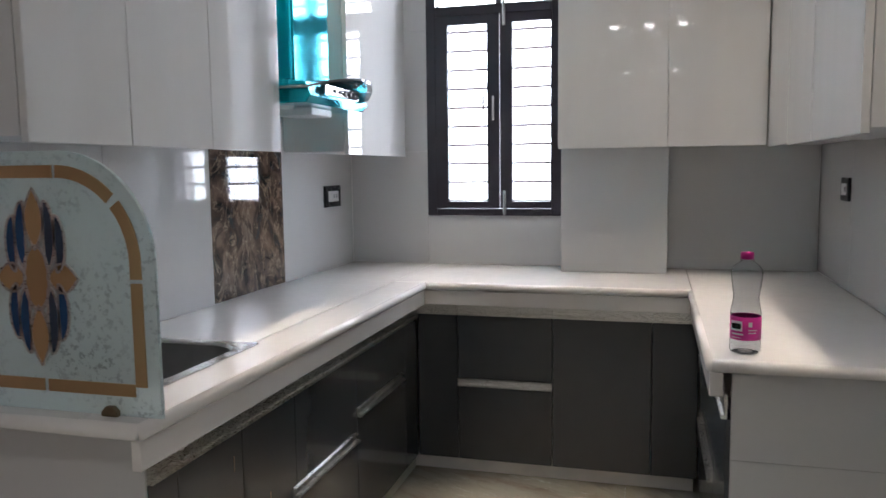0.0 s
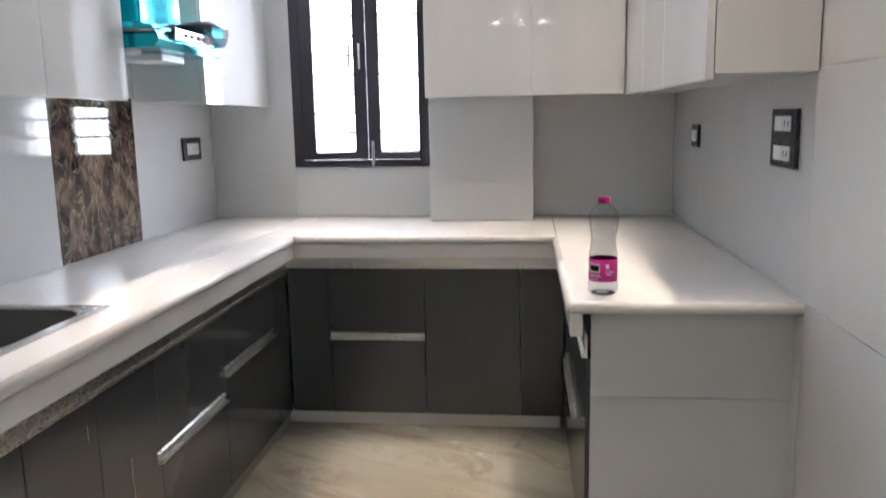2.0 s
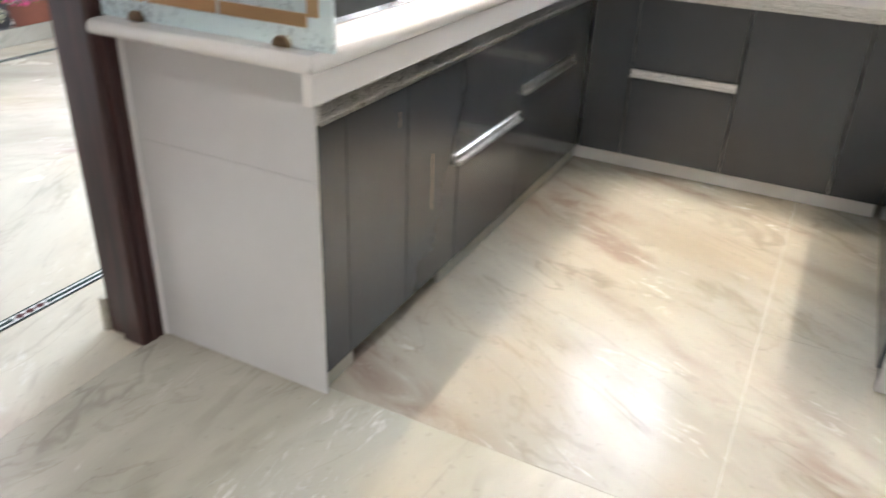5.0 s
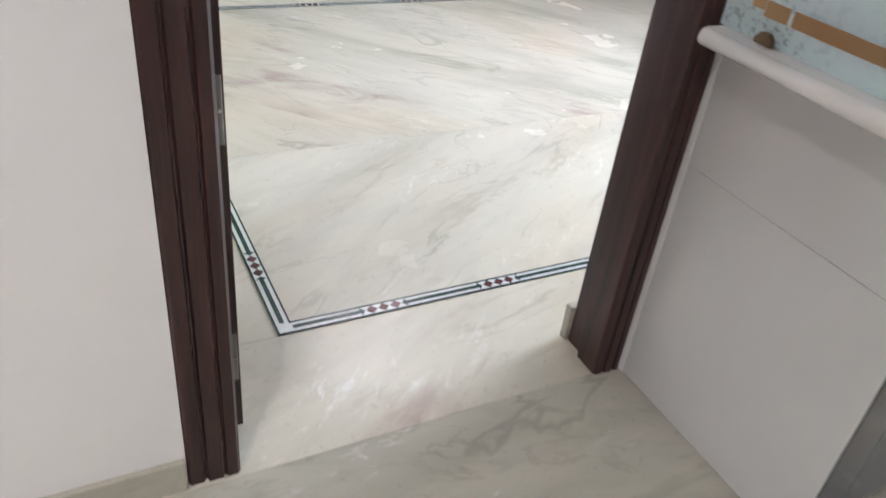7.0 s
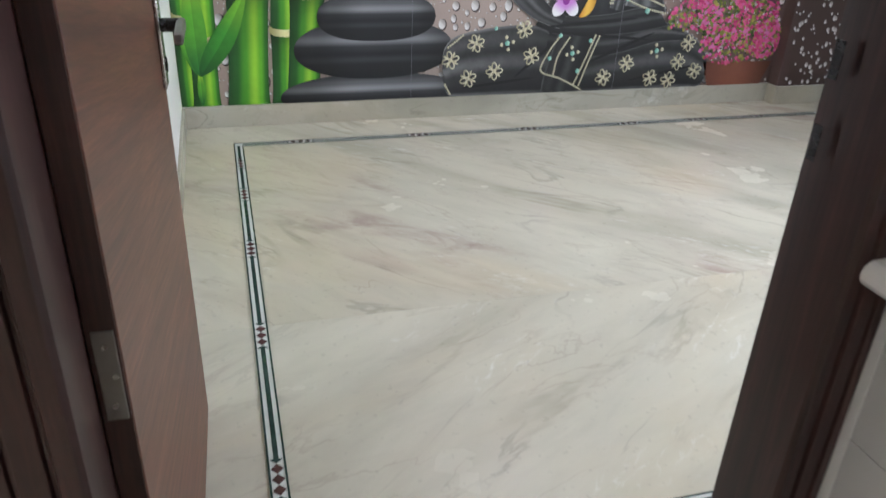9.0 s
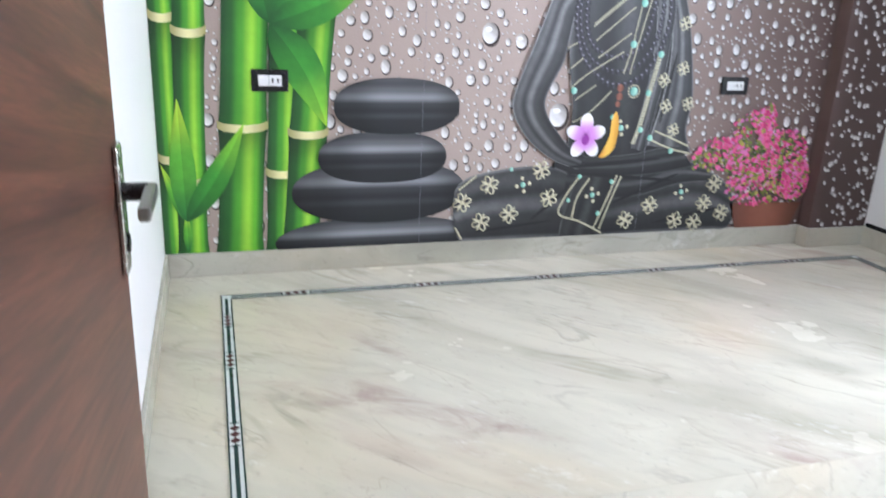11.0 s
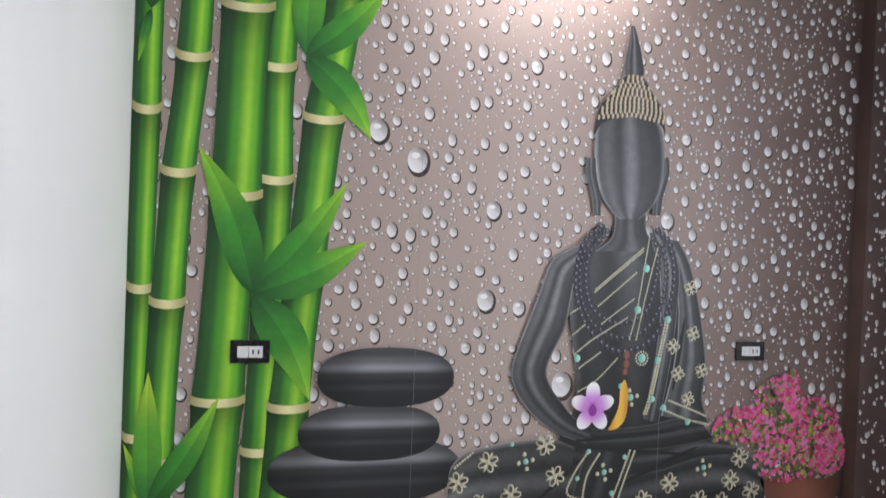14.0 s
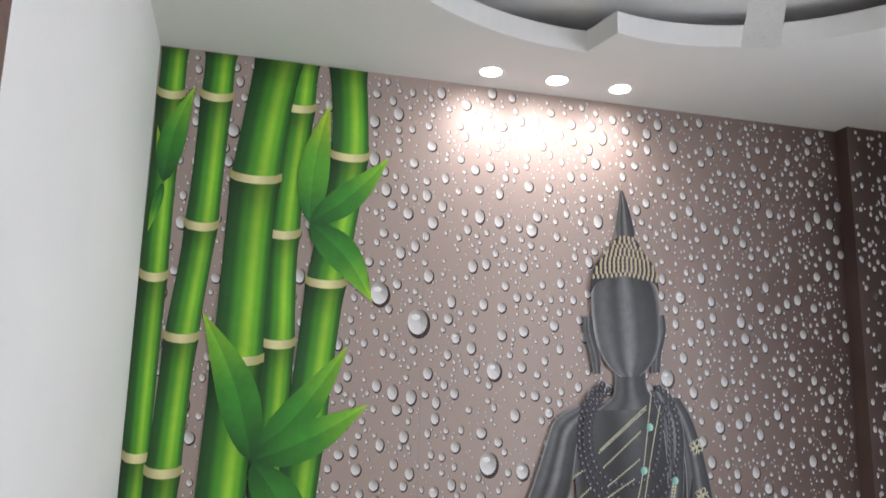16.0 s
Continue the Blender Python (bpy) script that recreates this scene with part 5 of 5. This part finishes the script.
leaf(A4, (0.885, 2.36), 0.035, 7, M["leaf_l"], 0.0)
leaf(A4, (0.885, 1.93), 0.035, 7, M["leaf_a"], 0.0)


def pebble(cu, cv, ru, rv, layer, power=2.6, cut=None):
    pts = []
    for i in range(56):
        a = 2 * math.pi * i / 56
        c, s = math.cos(a), math.sin(a)
        pts.append((cu + ru * math.copysign(abs(c) ** (2 / power), c), max(cut or -9, cv + rv * math.copysign(abs(s) ** (2 / power), s))))
    sh = Sheet(layer)
    # filled in rings so that the tone runs up and across the stone
    sh.poly(pts, lambda u, v: ((v - (cv - rv)) / (2 * rv), (u - (cu - ru)) / (2 * ru)))
    sh.done("stone", M["stone"], label="printed smooth black stone")


FOOT = SK + 0.002
pebble(1.80, 0.13, 0.47, 0.115, 10, 2.1, FOOT)
pebble(1.80, 0.36, 0.395, 0.145, 11, 2.2)
pebble(1.81, 0.515, 0.29, 0.115, 12, 2.4)
pebble(1.87, 0.74, 0.282, 0.122, 13, 2.35)


def statue_print():
    sh = Sheet(14)

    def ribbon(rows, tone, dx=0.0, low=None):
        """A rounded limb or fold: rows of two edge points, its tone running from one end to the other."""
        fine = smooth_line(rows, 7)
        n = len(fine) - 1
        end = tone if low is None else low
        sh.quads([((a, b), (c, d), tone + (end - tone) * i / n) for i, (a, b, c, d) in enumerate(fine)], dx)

    # the pictured figure's rim light and rounded shading are drawn as ink tone
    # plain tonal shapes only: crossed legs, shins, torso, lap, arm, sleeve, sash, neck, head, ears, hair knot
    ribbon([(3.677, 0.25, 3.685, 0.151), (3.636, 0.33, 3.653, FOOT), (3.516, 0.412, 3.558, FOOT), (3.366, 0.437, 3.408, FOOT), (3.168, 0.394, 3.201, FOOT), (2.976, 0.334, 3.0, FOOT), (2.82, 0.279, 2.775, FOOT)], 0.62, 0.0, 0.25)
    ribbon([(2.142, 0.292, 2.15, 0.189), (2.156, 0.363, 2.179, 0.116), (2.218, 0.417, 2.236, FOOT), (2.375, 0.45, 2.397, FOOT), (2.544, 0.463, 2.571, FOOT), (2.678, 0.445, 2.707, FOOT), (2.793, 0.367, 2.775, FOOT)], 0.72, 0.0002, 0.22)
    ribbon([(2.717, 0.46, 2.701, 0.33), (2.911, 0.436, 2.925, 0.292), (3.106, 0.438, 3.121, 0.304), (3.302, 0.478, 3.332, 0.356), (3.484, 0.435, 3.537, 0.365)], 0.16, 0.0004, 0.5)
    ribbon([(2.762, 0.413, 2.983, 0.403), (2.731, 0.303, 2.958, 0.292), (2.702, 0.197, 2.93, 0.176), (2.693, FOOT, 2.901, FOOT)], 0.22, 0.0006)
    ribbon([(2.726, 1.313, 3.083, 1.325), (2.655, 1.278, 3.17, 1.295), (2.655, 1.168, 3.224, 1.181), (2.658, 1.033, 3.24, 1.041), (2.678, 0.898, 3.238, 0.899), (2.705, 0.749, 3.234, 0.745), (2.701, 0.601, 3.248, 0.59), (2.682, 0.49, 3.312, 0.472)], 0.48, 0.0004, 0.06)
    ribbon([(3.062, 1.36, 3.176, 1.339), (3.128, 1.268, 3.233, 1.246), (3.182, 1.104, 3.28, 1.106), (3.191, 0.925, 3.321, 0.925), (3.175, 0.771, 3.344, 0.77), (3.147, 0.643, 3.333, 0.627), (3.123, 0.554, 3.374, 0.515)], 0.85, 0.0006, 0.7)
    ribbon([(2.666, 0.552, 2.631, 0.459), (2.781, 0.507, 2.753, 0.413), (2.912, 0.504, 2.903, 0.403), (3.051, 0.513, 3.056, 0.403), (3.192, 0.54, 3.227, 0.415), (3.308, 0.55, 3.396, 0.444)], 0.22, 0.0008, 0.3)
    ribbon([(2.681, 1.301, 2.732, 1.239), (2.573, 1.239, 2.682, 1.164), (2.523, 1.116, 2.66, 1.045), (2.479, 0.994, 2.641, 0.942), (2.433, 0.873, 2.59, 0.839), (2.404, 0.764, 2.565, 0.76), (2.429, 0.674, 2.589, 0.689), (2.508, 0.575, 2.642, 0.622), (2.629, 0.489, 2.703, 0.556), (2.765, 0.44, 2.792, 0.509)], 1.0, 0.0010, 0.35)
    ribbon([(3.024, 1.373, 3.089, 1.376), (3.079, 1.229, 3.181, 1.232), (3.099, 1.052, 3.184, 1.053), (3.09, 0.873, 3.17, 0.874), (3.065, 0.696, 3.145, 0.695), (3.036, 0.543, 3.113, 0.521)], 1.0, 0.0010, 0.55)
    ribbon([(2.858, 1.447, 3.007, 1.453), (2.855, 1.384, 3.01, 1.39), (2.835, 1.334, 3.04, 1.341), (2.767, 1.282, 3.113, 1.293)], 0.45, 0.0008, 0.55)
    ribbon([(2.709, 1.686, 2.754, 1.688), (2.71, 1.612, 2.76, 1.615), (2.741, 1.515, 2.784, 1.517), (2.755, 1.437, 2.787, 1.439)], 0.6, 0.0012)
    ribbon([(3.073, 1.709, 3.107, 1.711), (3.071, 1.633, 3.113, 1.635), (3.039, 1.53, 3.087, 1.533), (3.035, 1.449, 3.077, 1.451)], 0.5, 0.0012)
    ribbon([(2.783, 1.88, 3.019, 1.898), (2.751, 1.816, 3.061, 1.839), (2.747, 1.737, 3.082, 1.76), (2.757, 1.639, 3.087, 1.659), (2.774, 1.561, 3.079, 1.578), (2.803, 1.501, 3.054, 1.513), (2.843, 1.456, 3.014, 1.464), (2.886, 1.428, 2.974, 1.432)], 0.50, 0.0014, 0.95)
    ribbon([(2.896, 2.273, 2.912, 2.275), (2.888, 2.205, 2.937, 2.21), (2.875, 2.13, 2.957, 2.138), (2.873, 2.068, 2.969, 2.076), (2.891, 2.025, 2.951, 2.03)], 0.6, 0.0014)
    # deep folds in the cloth
    for cu, cv, ru, rv, turn in ((2.95, 0.47, 0.26, 0.010, 4), (3.0, 0.40, 0.30, 0.009, -5), (2.45, 0.17, 0.2, 0.008, 6), (3.4, 0.19, 0.2, 0.008, 10), (3.12, 0.33, 0.22, 0.009, 22), (2.66, 0.30, 0.16, 0.010, 40), (3.20, 0.83, 0.17, 0.010, 82)):
        sh.poly(ellipse(cu, cv, ru, rv, 24, radians(turn)), lambda u, v: (0.3, 0.0), 0.0016)
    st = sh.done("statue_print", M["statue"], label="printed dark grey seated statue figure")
    cap = Sheet(16.2)
    cap.poly(closed_line([(2.742, 1.79), (2.765, 1.91), (2.83, 1.985), (2.875, 2.05), (2.92, 2.06), (2.97, 2.05), (3.015, 1.985), (3.065, 1.92), (3.085, 1.80), (3.055, 1.855), (2.92, 1.885), (2.785, 1.845)]), None, 0, 0.5)
    cap.done("hair_print", M["bead"], mural, "printed dark hair cap")
    curls = Sheet(16.6)
    for r in range(10):
        z = 1.885 + r * 0.0185
        half = 0.155 * (1 - (r / 10.5) ** 1.4) + 0.012
        k = max(2, int(half / 0.0105))
        for i in range(k):
            u = 2.92 - half + 2 * half * (i + 0.5 * (r % 2) * 0.9 + 0.25) / k
            lift = 0.022 * (1 - abs(u - 2.92) / 0.16)
            curls.poly(ellipse(u, z + lift - 0.02, 0.0072, 0.0115, 8))
    tagged(curls.done("hair_curls", M["crown"], mural, "printed gold hair curls"), kind="stuff")


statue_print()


def dots(name, m, layer, items, label, stuff=True):
    sh = Sheet(layer)
    for u, v, r in items:
        sh.poly(ellipse(u, v, r, r * 1.05, 10))
    ob = sh.done(name, m, mural, label)
    if stuff:
        ob["kind"] = "stuff"


def along(pts, step, r, n=10):
    line, out, left = smooth_line(pts, n), [], 0.0
    for (a, b), (c, d) in zip(line, line[1:]):
        L = math.hypot(c - a, d - b)
        s = left
        while s < L:
            out.append((a + (c - a) * s / L, b + (d - b) * s / L, r))
            s += step
        left = s - L
    return out


beads = along([(2.795, 1.389), (2.717, 1.317), (2.686, 1.193), (2.696, 1.07), (2.745, 0.955), (2.841, 0.868), (2.924, 0.843), (3.028, 0.873), (3.101, 0.95), (3.152, 1.078), (3.16, 1.205), (3.125, 1.332), (3.043, 1.399)], 0.031, 0.0165)
beads += along([(2.823, 1.371), (2.746, 1.269), (2.733, 1.145), (2.768, 1.034), (2.849, 0.978), (2.932, 0.969), (3.014, 1.005), (3.053, 1.076), (3.075, 1.203), (3.07, 1.304), (3.027, 1.366)], 0.028, 0.0145)
beads += along([(2.79, 1.37), (2.71, 1.25), (2.712, 1.09), (2.77, 0.97), (2.86, 0.915), (2.94, 0.905), (3.03, 0.94), (3.10, 1.05), (3.12, 1.2), (3.09, 1.33)], 0.029, 0.0135)
dots("bead_necklace", M["bead"], 17.5, beads, "printed string of dark beads")
dots("bead_glints", M["glint"], 17.9, [(u - 0.004, v + 0.005, r * 0.3) for u, v, r in beads], "printed glints on the dark beads")
STITCH = (((2.775, 1.106), (3.003, 1.292)), ((2.779, 1.118), (3.0, 1.302)), ((2.654, 1.006), (2.698, 1.031)), ((2.794, 1.045), (2.974, 1.196)), ((2.677, 0.917), (2.733, 0.962)), ((2.814, 0.968), (2.968, 1.08)),
          ((2.686, 0.829), (2.774, 0.898), (2.944, 0.999)), ((2.715, 0.774), (2.814, 0.843)), ((2.714, 0.67), (2.798, 0.719), (2.898, 0.818)), ((3.028, 1.353), (2.982, 1.037), (2.949, 0.898)), ((3.07, 1.304), (3.023, 1.101), (2.983, 0.899)))
HEMS = (((3.137, 0.976), (3.078, 0.67), (3.044, 0.556)), ((3.125, 0.976), (3.066, 0.67), (3.032, 0.556)), ((3.121, 0.588), (3.25, 0.538), (3.369, 0.51)), ((3.16, 0.623), (3.262, 0.585), (3.352, 0.549)),
        ((2.776, 0.407), (2.713, 0.316), (2.683, 0.224), (2.796, 0.181), (2.928, 0.114)), ((2.827, 0.393), (2.772, 0.302), (2.755, 0.206)), ((2.975, 0.403), (2.927, 0.271), (2.877, 0.143)), ((2.998, 0.398), (2.95, 0.265), (2.907, 0.131)),
        ((2.16, 0.17), (2.189, 0.12)), ((2.17, 0.36), (2.249, 0.422)))
trim = [d for line in STITCH for d in along(list(line), 0.0115, 0.0042)] + [d for line in HEMS for d in along(list(line), 0.0135, 0.0058)]
dots("stitched_trim", M["cream"], 18, trim, "printed cream dotted stitching")
rosettes = [(2.185, 0.296), (2.282, 0.198), (2.423, 0.232), (2.622, 0.305), (2.315, 0.377), (2.572, 0.442), (3.049, 0.178), (3.178, 0.25), (3.334, 0.165), (3.493, 0.25), (3.606, 0.196), (3.539, 0.351), (3.45, 0.15), (3.244, 1.131), (3.266, 0.925), (3.168, 0.868), (3.318, 0.757), (3.197, 0.745), (3.254, 0.629)]
for u, v in rosettes:
    sh = Sheet(18.5)
    k = 0.75 if v > 0.6 else 1.0
    # a cross of open loops with a leaf between each pair
    for i in range(4):
        a = math.pi / 2 * i + 0.4 * math.sin(u * 9)
        cu, cv = u + 0.026 * k * math.cos(a), v + 0.026 * k * math.sin(a)
        ring = ellipse(cu, cv, 0.019 * k, 0.012 * k, 14, a)
        sh.poly(strip(ring + ring[:1], 0.0034 * k))
        sh.poly(petal(u + 0.03 * k * math.cos(a + 0.785), v + 0.03 * k * math.sin(a + 0.785), 0.034 * k, 0.011 * k, a + 0.785, 8), None, 0.0002)
    sh.poly(ellipse(u, v, 0.009, 0.009, 10), None, 0.0004)
    sh.done("rosette", M["cream"], mural, "printed cream flower motif")
jewels = [(2.484, 0.374, 0.013), (2.853, 0.313, 0.013), (3.351, 0.314, 0.013), (2.726, 0.29, 0.011), (2.776, 0.407, 0.011), (2.95, 0.377, 0.011), (2.893, 0.218, 0.012), (2.419, 0.45, 0.010), (3.018, 1.214, 0.017), (2.985, 1.03, 0.017), (3.136, 0.988, 0.016), (3.094, 0.807, 0.015),
          (3.014, 0.815, 0.020), (2.702, 0.816, 0.016), (2.967, 0.641, 0.015), (3.074, 0.632, 0.014), (3.132, 0.592, 0.015), (3.257, 0.525, 0.014), (2.917, 0.692, 0.013)]
sets = [(u + 0.032 * math.cos(a), v + 0.032 * math.sin(a), 0.0095) for u, v in ((2.484, 0.374), (2.853, 0.313), (3.351, 0.314), (2.967, 0.641)) for a in (0.2, 1.77, 3.34, 4.91)]
sets += [(3.014 + 0.029 * math.cos(a), 0.815 + 0.029 * math.sin(a), 0.0045) for a in (0.45 * i for i in range(14))]
dots("pearl_settings", M["cream"], 19.2, sets, "printed pearls round the turquoise stones")
dots("turquoise_jewels", M["turq"], 19, jewels, "printed turquoise stones")
for i in range(5):
    a = math.pi * 0.5 + 2 * math.pi * i / 5
    sh = Sheet(20 + 0.1 * i)
    sh.poly(ellipse(2.785 + 0.055 * math.cos(a), 0.60 + 0.062 * math.sin(a), 0.05, 0.034, 18, a), lambda u, v: (min(1, math.hypot(u - 2.785, v - 0.6) / 0.1), 0.5))
    sh.done("orchid_petal", M["orchid"], mural, "printed purple and white orchid petal")
Sheet(21).poly(ellipse(2.785, 0.585, 0.02, 0.024, 14), lambda u, v: (0.0, 0.5)).done("orchid_heart", M["orchid"], mural)
Sheet(20).poly(closed_line([(2.935, 0.72), (2.955, 0.65), (2.945, 0.55), (2.905, 0.505), (2.865, 0.50), (2.88, 0.53), (2.91, 0.60), (2.915, 0.68)])).done("tassel", M["tassel"], mural, "printed yellow tassel")
dots("tassel_bead", M["pot"], 20.5, [(2.94, 0.83, 0.018), (2.94, 0.79, 0.018), (2.935, 0.755, 0.014)], "printed red beads", False)

Sheet(14).poly([(3.655, 0.245), (4.105, 0.235), (4.055, FOOT), (3.71, FOOT)]).done("flower_pot", M["pot"], mural, "printed terracotta pot")
rb = random.Random(11)
bloom, green = Sheet(15), Sheet(14.6)
for i in range(2000):
    lu, lv, lr, lh = rb.choice(((3.56, 0.46, 0.17, 0.13), (3.74, 0.52, 0.17, 0.21), (3.80, 0.36, 0.26, 0.13), (3.94, 0.46, 0.15, 0.17), (4.04, 0.36, 0.09, 0.11), (3.80, 0.66, 0.05, 0.10)))
    a, r = rb.uniform(0, 2 * math.pi), math.sqrt(rb.random())
    u, v = lu + lr * r * math.cos(a), lv + lh * r * math.sin(a)
    if u > 4.12 or (u < 3.62 and v < 0.42):
        continue
    s = rb.uniform(0.005, 0.0125)
    sheet = bloom if rb.random() < 0.16 + 0.46 * r else green
    tone = rb.random()
    pts = [(u + s * (1 + 0.35 * math.sin(3 * b + tone * 9)) * math.cos(b), v + s * (1 + 0.3 * math.cos(2 * b + tone * 5)) * math.sin(b)) for b in (2 * math.pi * j / 9 for j in range(9))]
    sheet.poly(pts, lambda p, q, tone=tone: (tone, 0.5), rb.random() * 0.0007)
tagged(green.done("bush_leaves", M["bush"], mural, "printed olive foliage"), kind="stuff")
tagged(bloom.done("pink_blossoms", M["pinkp"], mural, "printed pink blossoms"), kind="stuff")

# joints between the strips of paper
for u in (1.98, 3.11):
    Sheet(23).poly([(u, SK + 0.002), (u + 0.0011, SK + 0.002), (u + 0.0011, ZC - 0.002), (u, ZC - 0.002)]).done("paper_joint", M["glint"], mural, "fine joint between strips of wallpaper")

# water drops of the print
rd = random.Random(5)
big = [(1.965, 1.63, 0.042), (1.80, 1.74, 0.036), (2.28, 1.06, 0.036), (2.43, 1.03, 0.026), (2.30, 1.44, 0.030), (2.64, 0.70, 0.044), (3.12, 1.43, 0.030), (2.47, 2.06, 0.024), (2.13, 1.57, 0.018), (2.72, 1.60, 0.02), (2.55, 1.27, 0.017), (3.2, 1.8, 0.022), (3.3, 1.68, 0.02), (3.38, 1.22, 0.022), (3.62, 0.95, 0.02), (2.05, 0.95, 0.018), (2.2, 0.86, 0.02)]
rim, body = Sheet(0.3), Sheet(0.6)


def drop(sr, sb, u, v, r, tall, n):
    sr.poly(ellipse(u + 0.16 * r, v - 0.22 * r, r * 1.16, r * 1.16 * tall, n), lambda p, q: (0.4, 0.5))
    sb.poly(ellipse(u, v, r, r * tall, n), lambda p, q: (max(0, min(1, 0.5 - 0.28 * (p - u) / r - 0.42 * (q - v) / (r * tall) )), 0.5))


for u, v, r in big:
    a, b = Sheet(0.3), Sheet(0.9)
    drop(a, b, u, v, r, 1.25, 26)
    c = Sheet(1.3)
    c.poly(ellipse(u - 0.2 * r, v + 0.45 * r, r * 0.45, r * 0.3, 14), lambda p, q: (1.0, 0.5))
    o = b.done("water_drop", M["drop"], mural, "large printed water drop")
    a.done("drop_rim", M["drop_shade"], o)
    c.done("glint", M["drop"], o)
cell = {}
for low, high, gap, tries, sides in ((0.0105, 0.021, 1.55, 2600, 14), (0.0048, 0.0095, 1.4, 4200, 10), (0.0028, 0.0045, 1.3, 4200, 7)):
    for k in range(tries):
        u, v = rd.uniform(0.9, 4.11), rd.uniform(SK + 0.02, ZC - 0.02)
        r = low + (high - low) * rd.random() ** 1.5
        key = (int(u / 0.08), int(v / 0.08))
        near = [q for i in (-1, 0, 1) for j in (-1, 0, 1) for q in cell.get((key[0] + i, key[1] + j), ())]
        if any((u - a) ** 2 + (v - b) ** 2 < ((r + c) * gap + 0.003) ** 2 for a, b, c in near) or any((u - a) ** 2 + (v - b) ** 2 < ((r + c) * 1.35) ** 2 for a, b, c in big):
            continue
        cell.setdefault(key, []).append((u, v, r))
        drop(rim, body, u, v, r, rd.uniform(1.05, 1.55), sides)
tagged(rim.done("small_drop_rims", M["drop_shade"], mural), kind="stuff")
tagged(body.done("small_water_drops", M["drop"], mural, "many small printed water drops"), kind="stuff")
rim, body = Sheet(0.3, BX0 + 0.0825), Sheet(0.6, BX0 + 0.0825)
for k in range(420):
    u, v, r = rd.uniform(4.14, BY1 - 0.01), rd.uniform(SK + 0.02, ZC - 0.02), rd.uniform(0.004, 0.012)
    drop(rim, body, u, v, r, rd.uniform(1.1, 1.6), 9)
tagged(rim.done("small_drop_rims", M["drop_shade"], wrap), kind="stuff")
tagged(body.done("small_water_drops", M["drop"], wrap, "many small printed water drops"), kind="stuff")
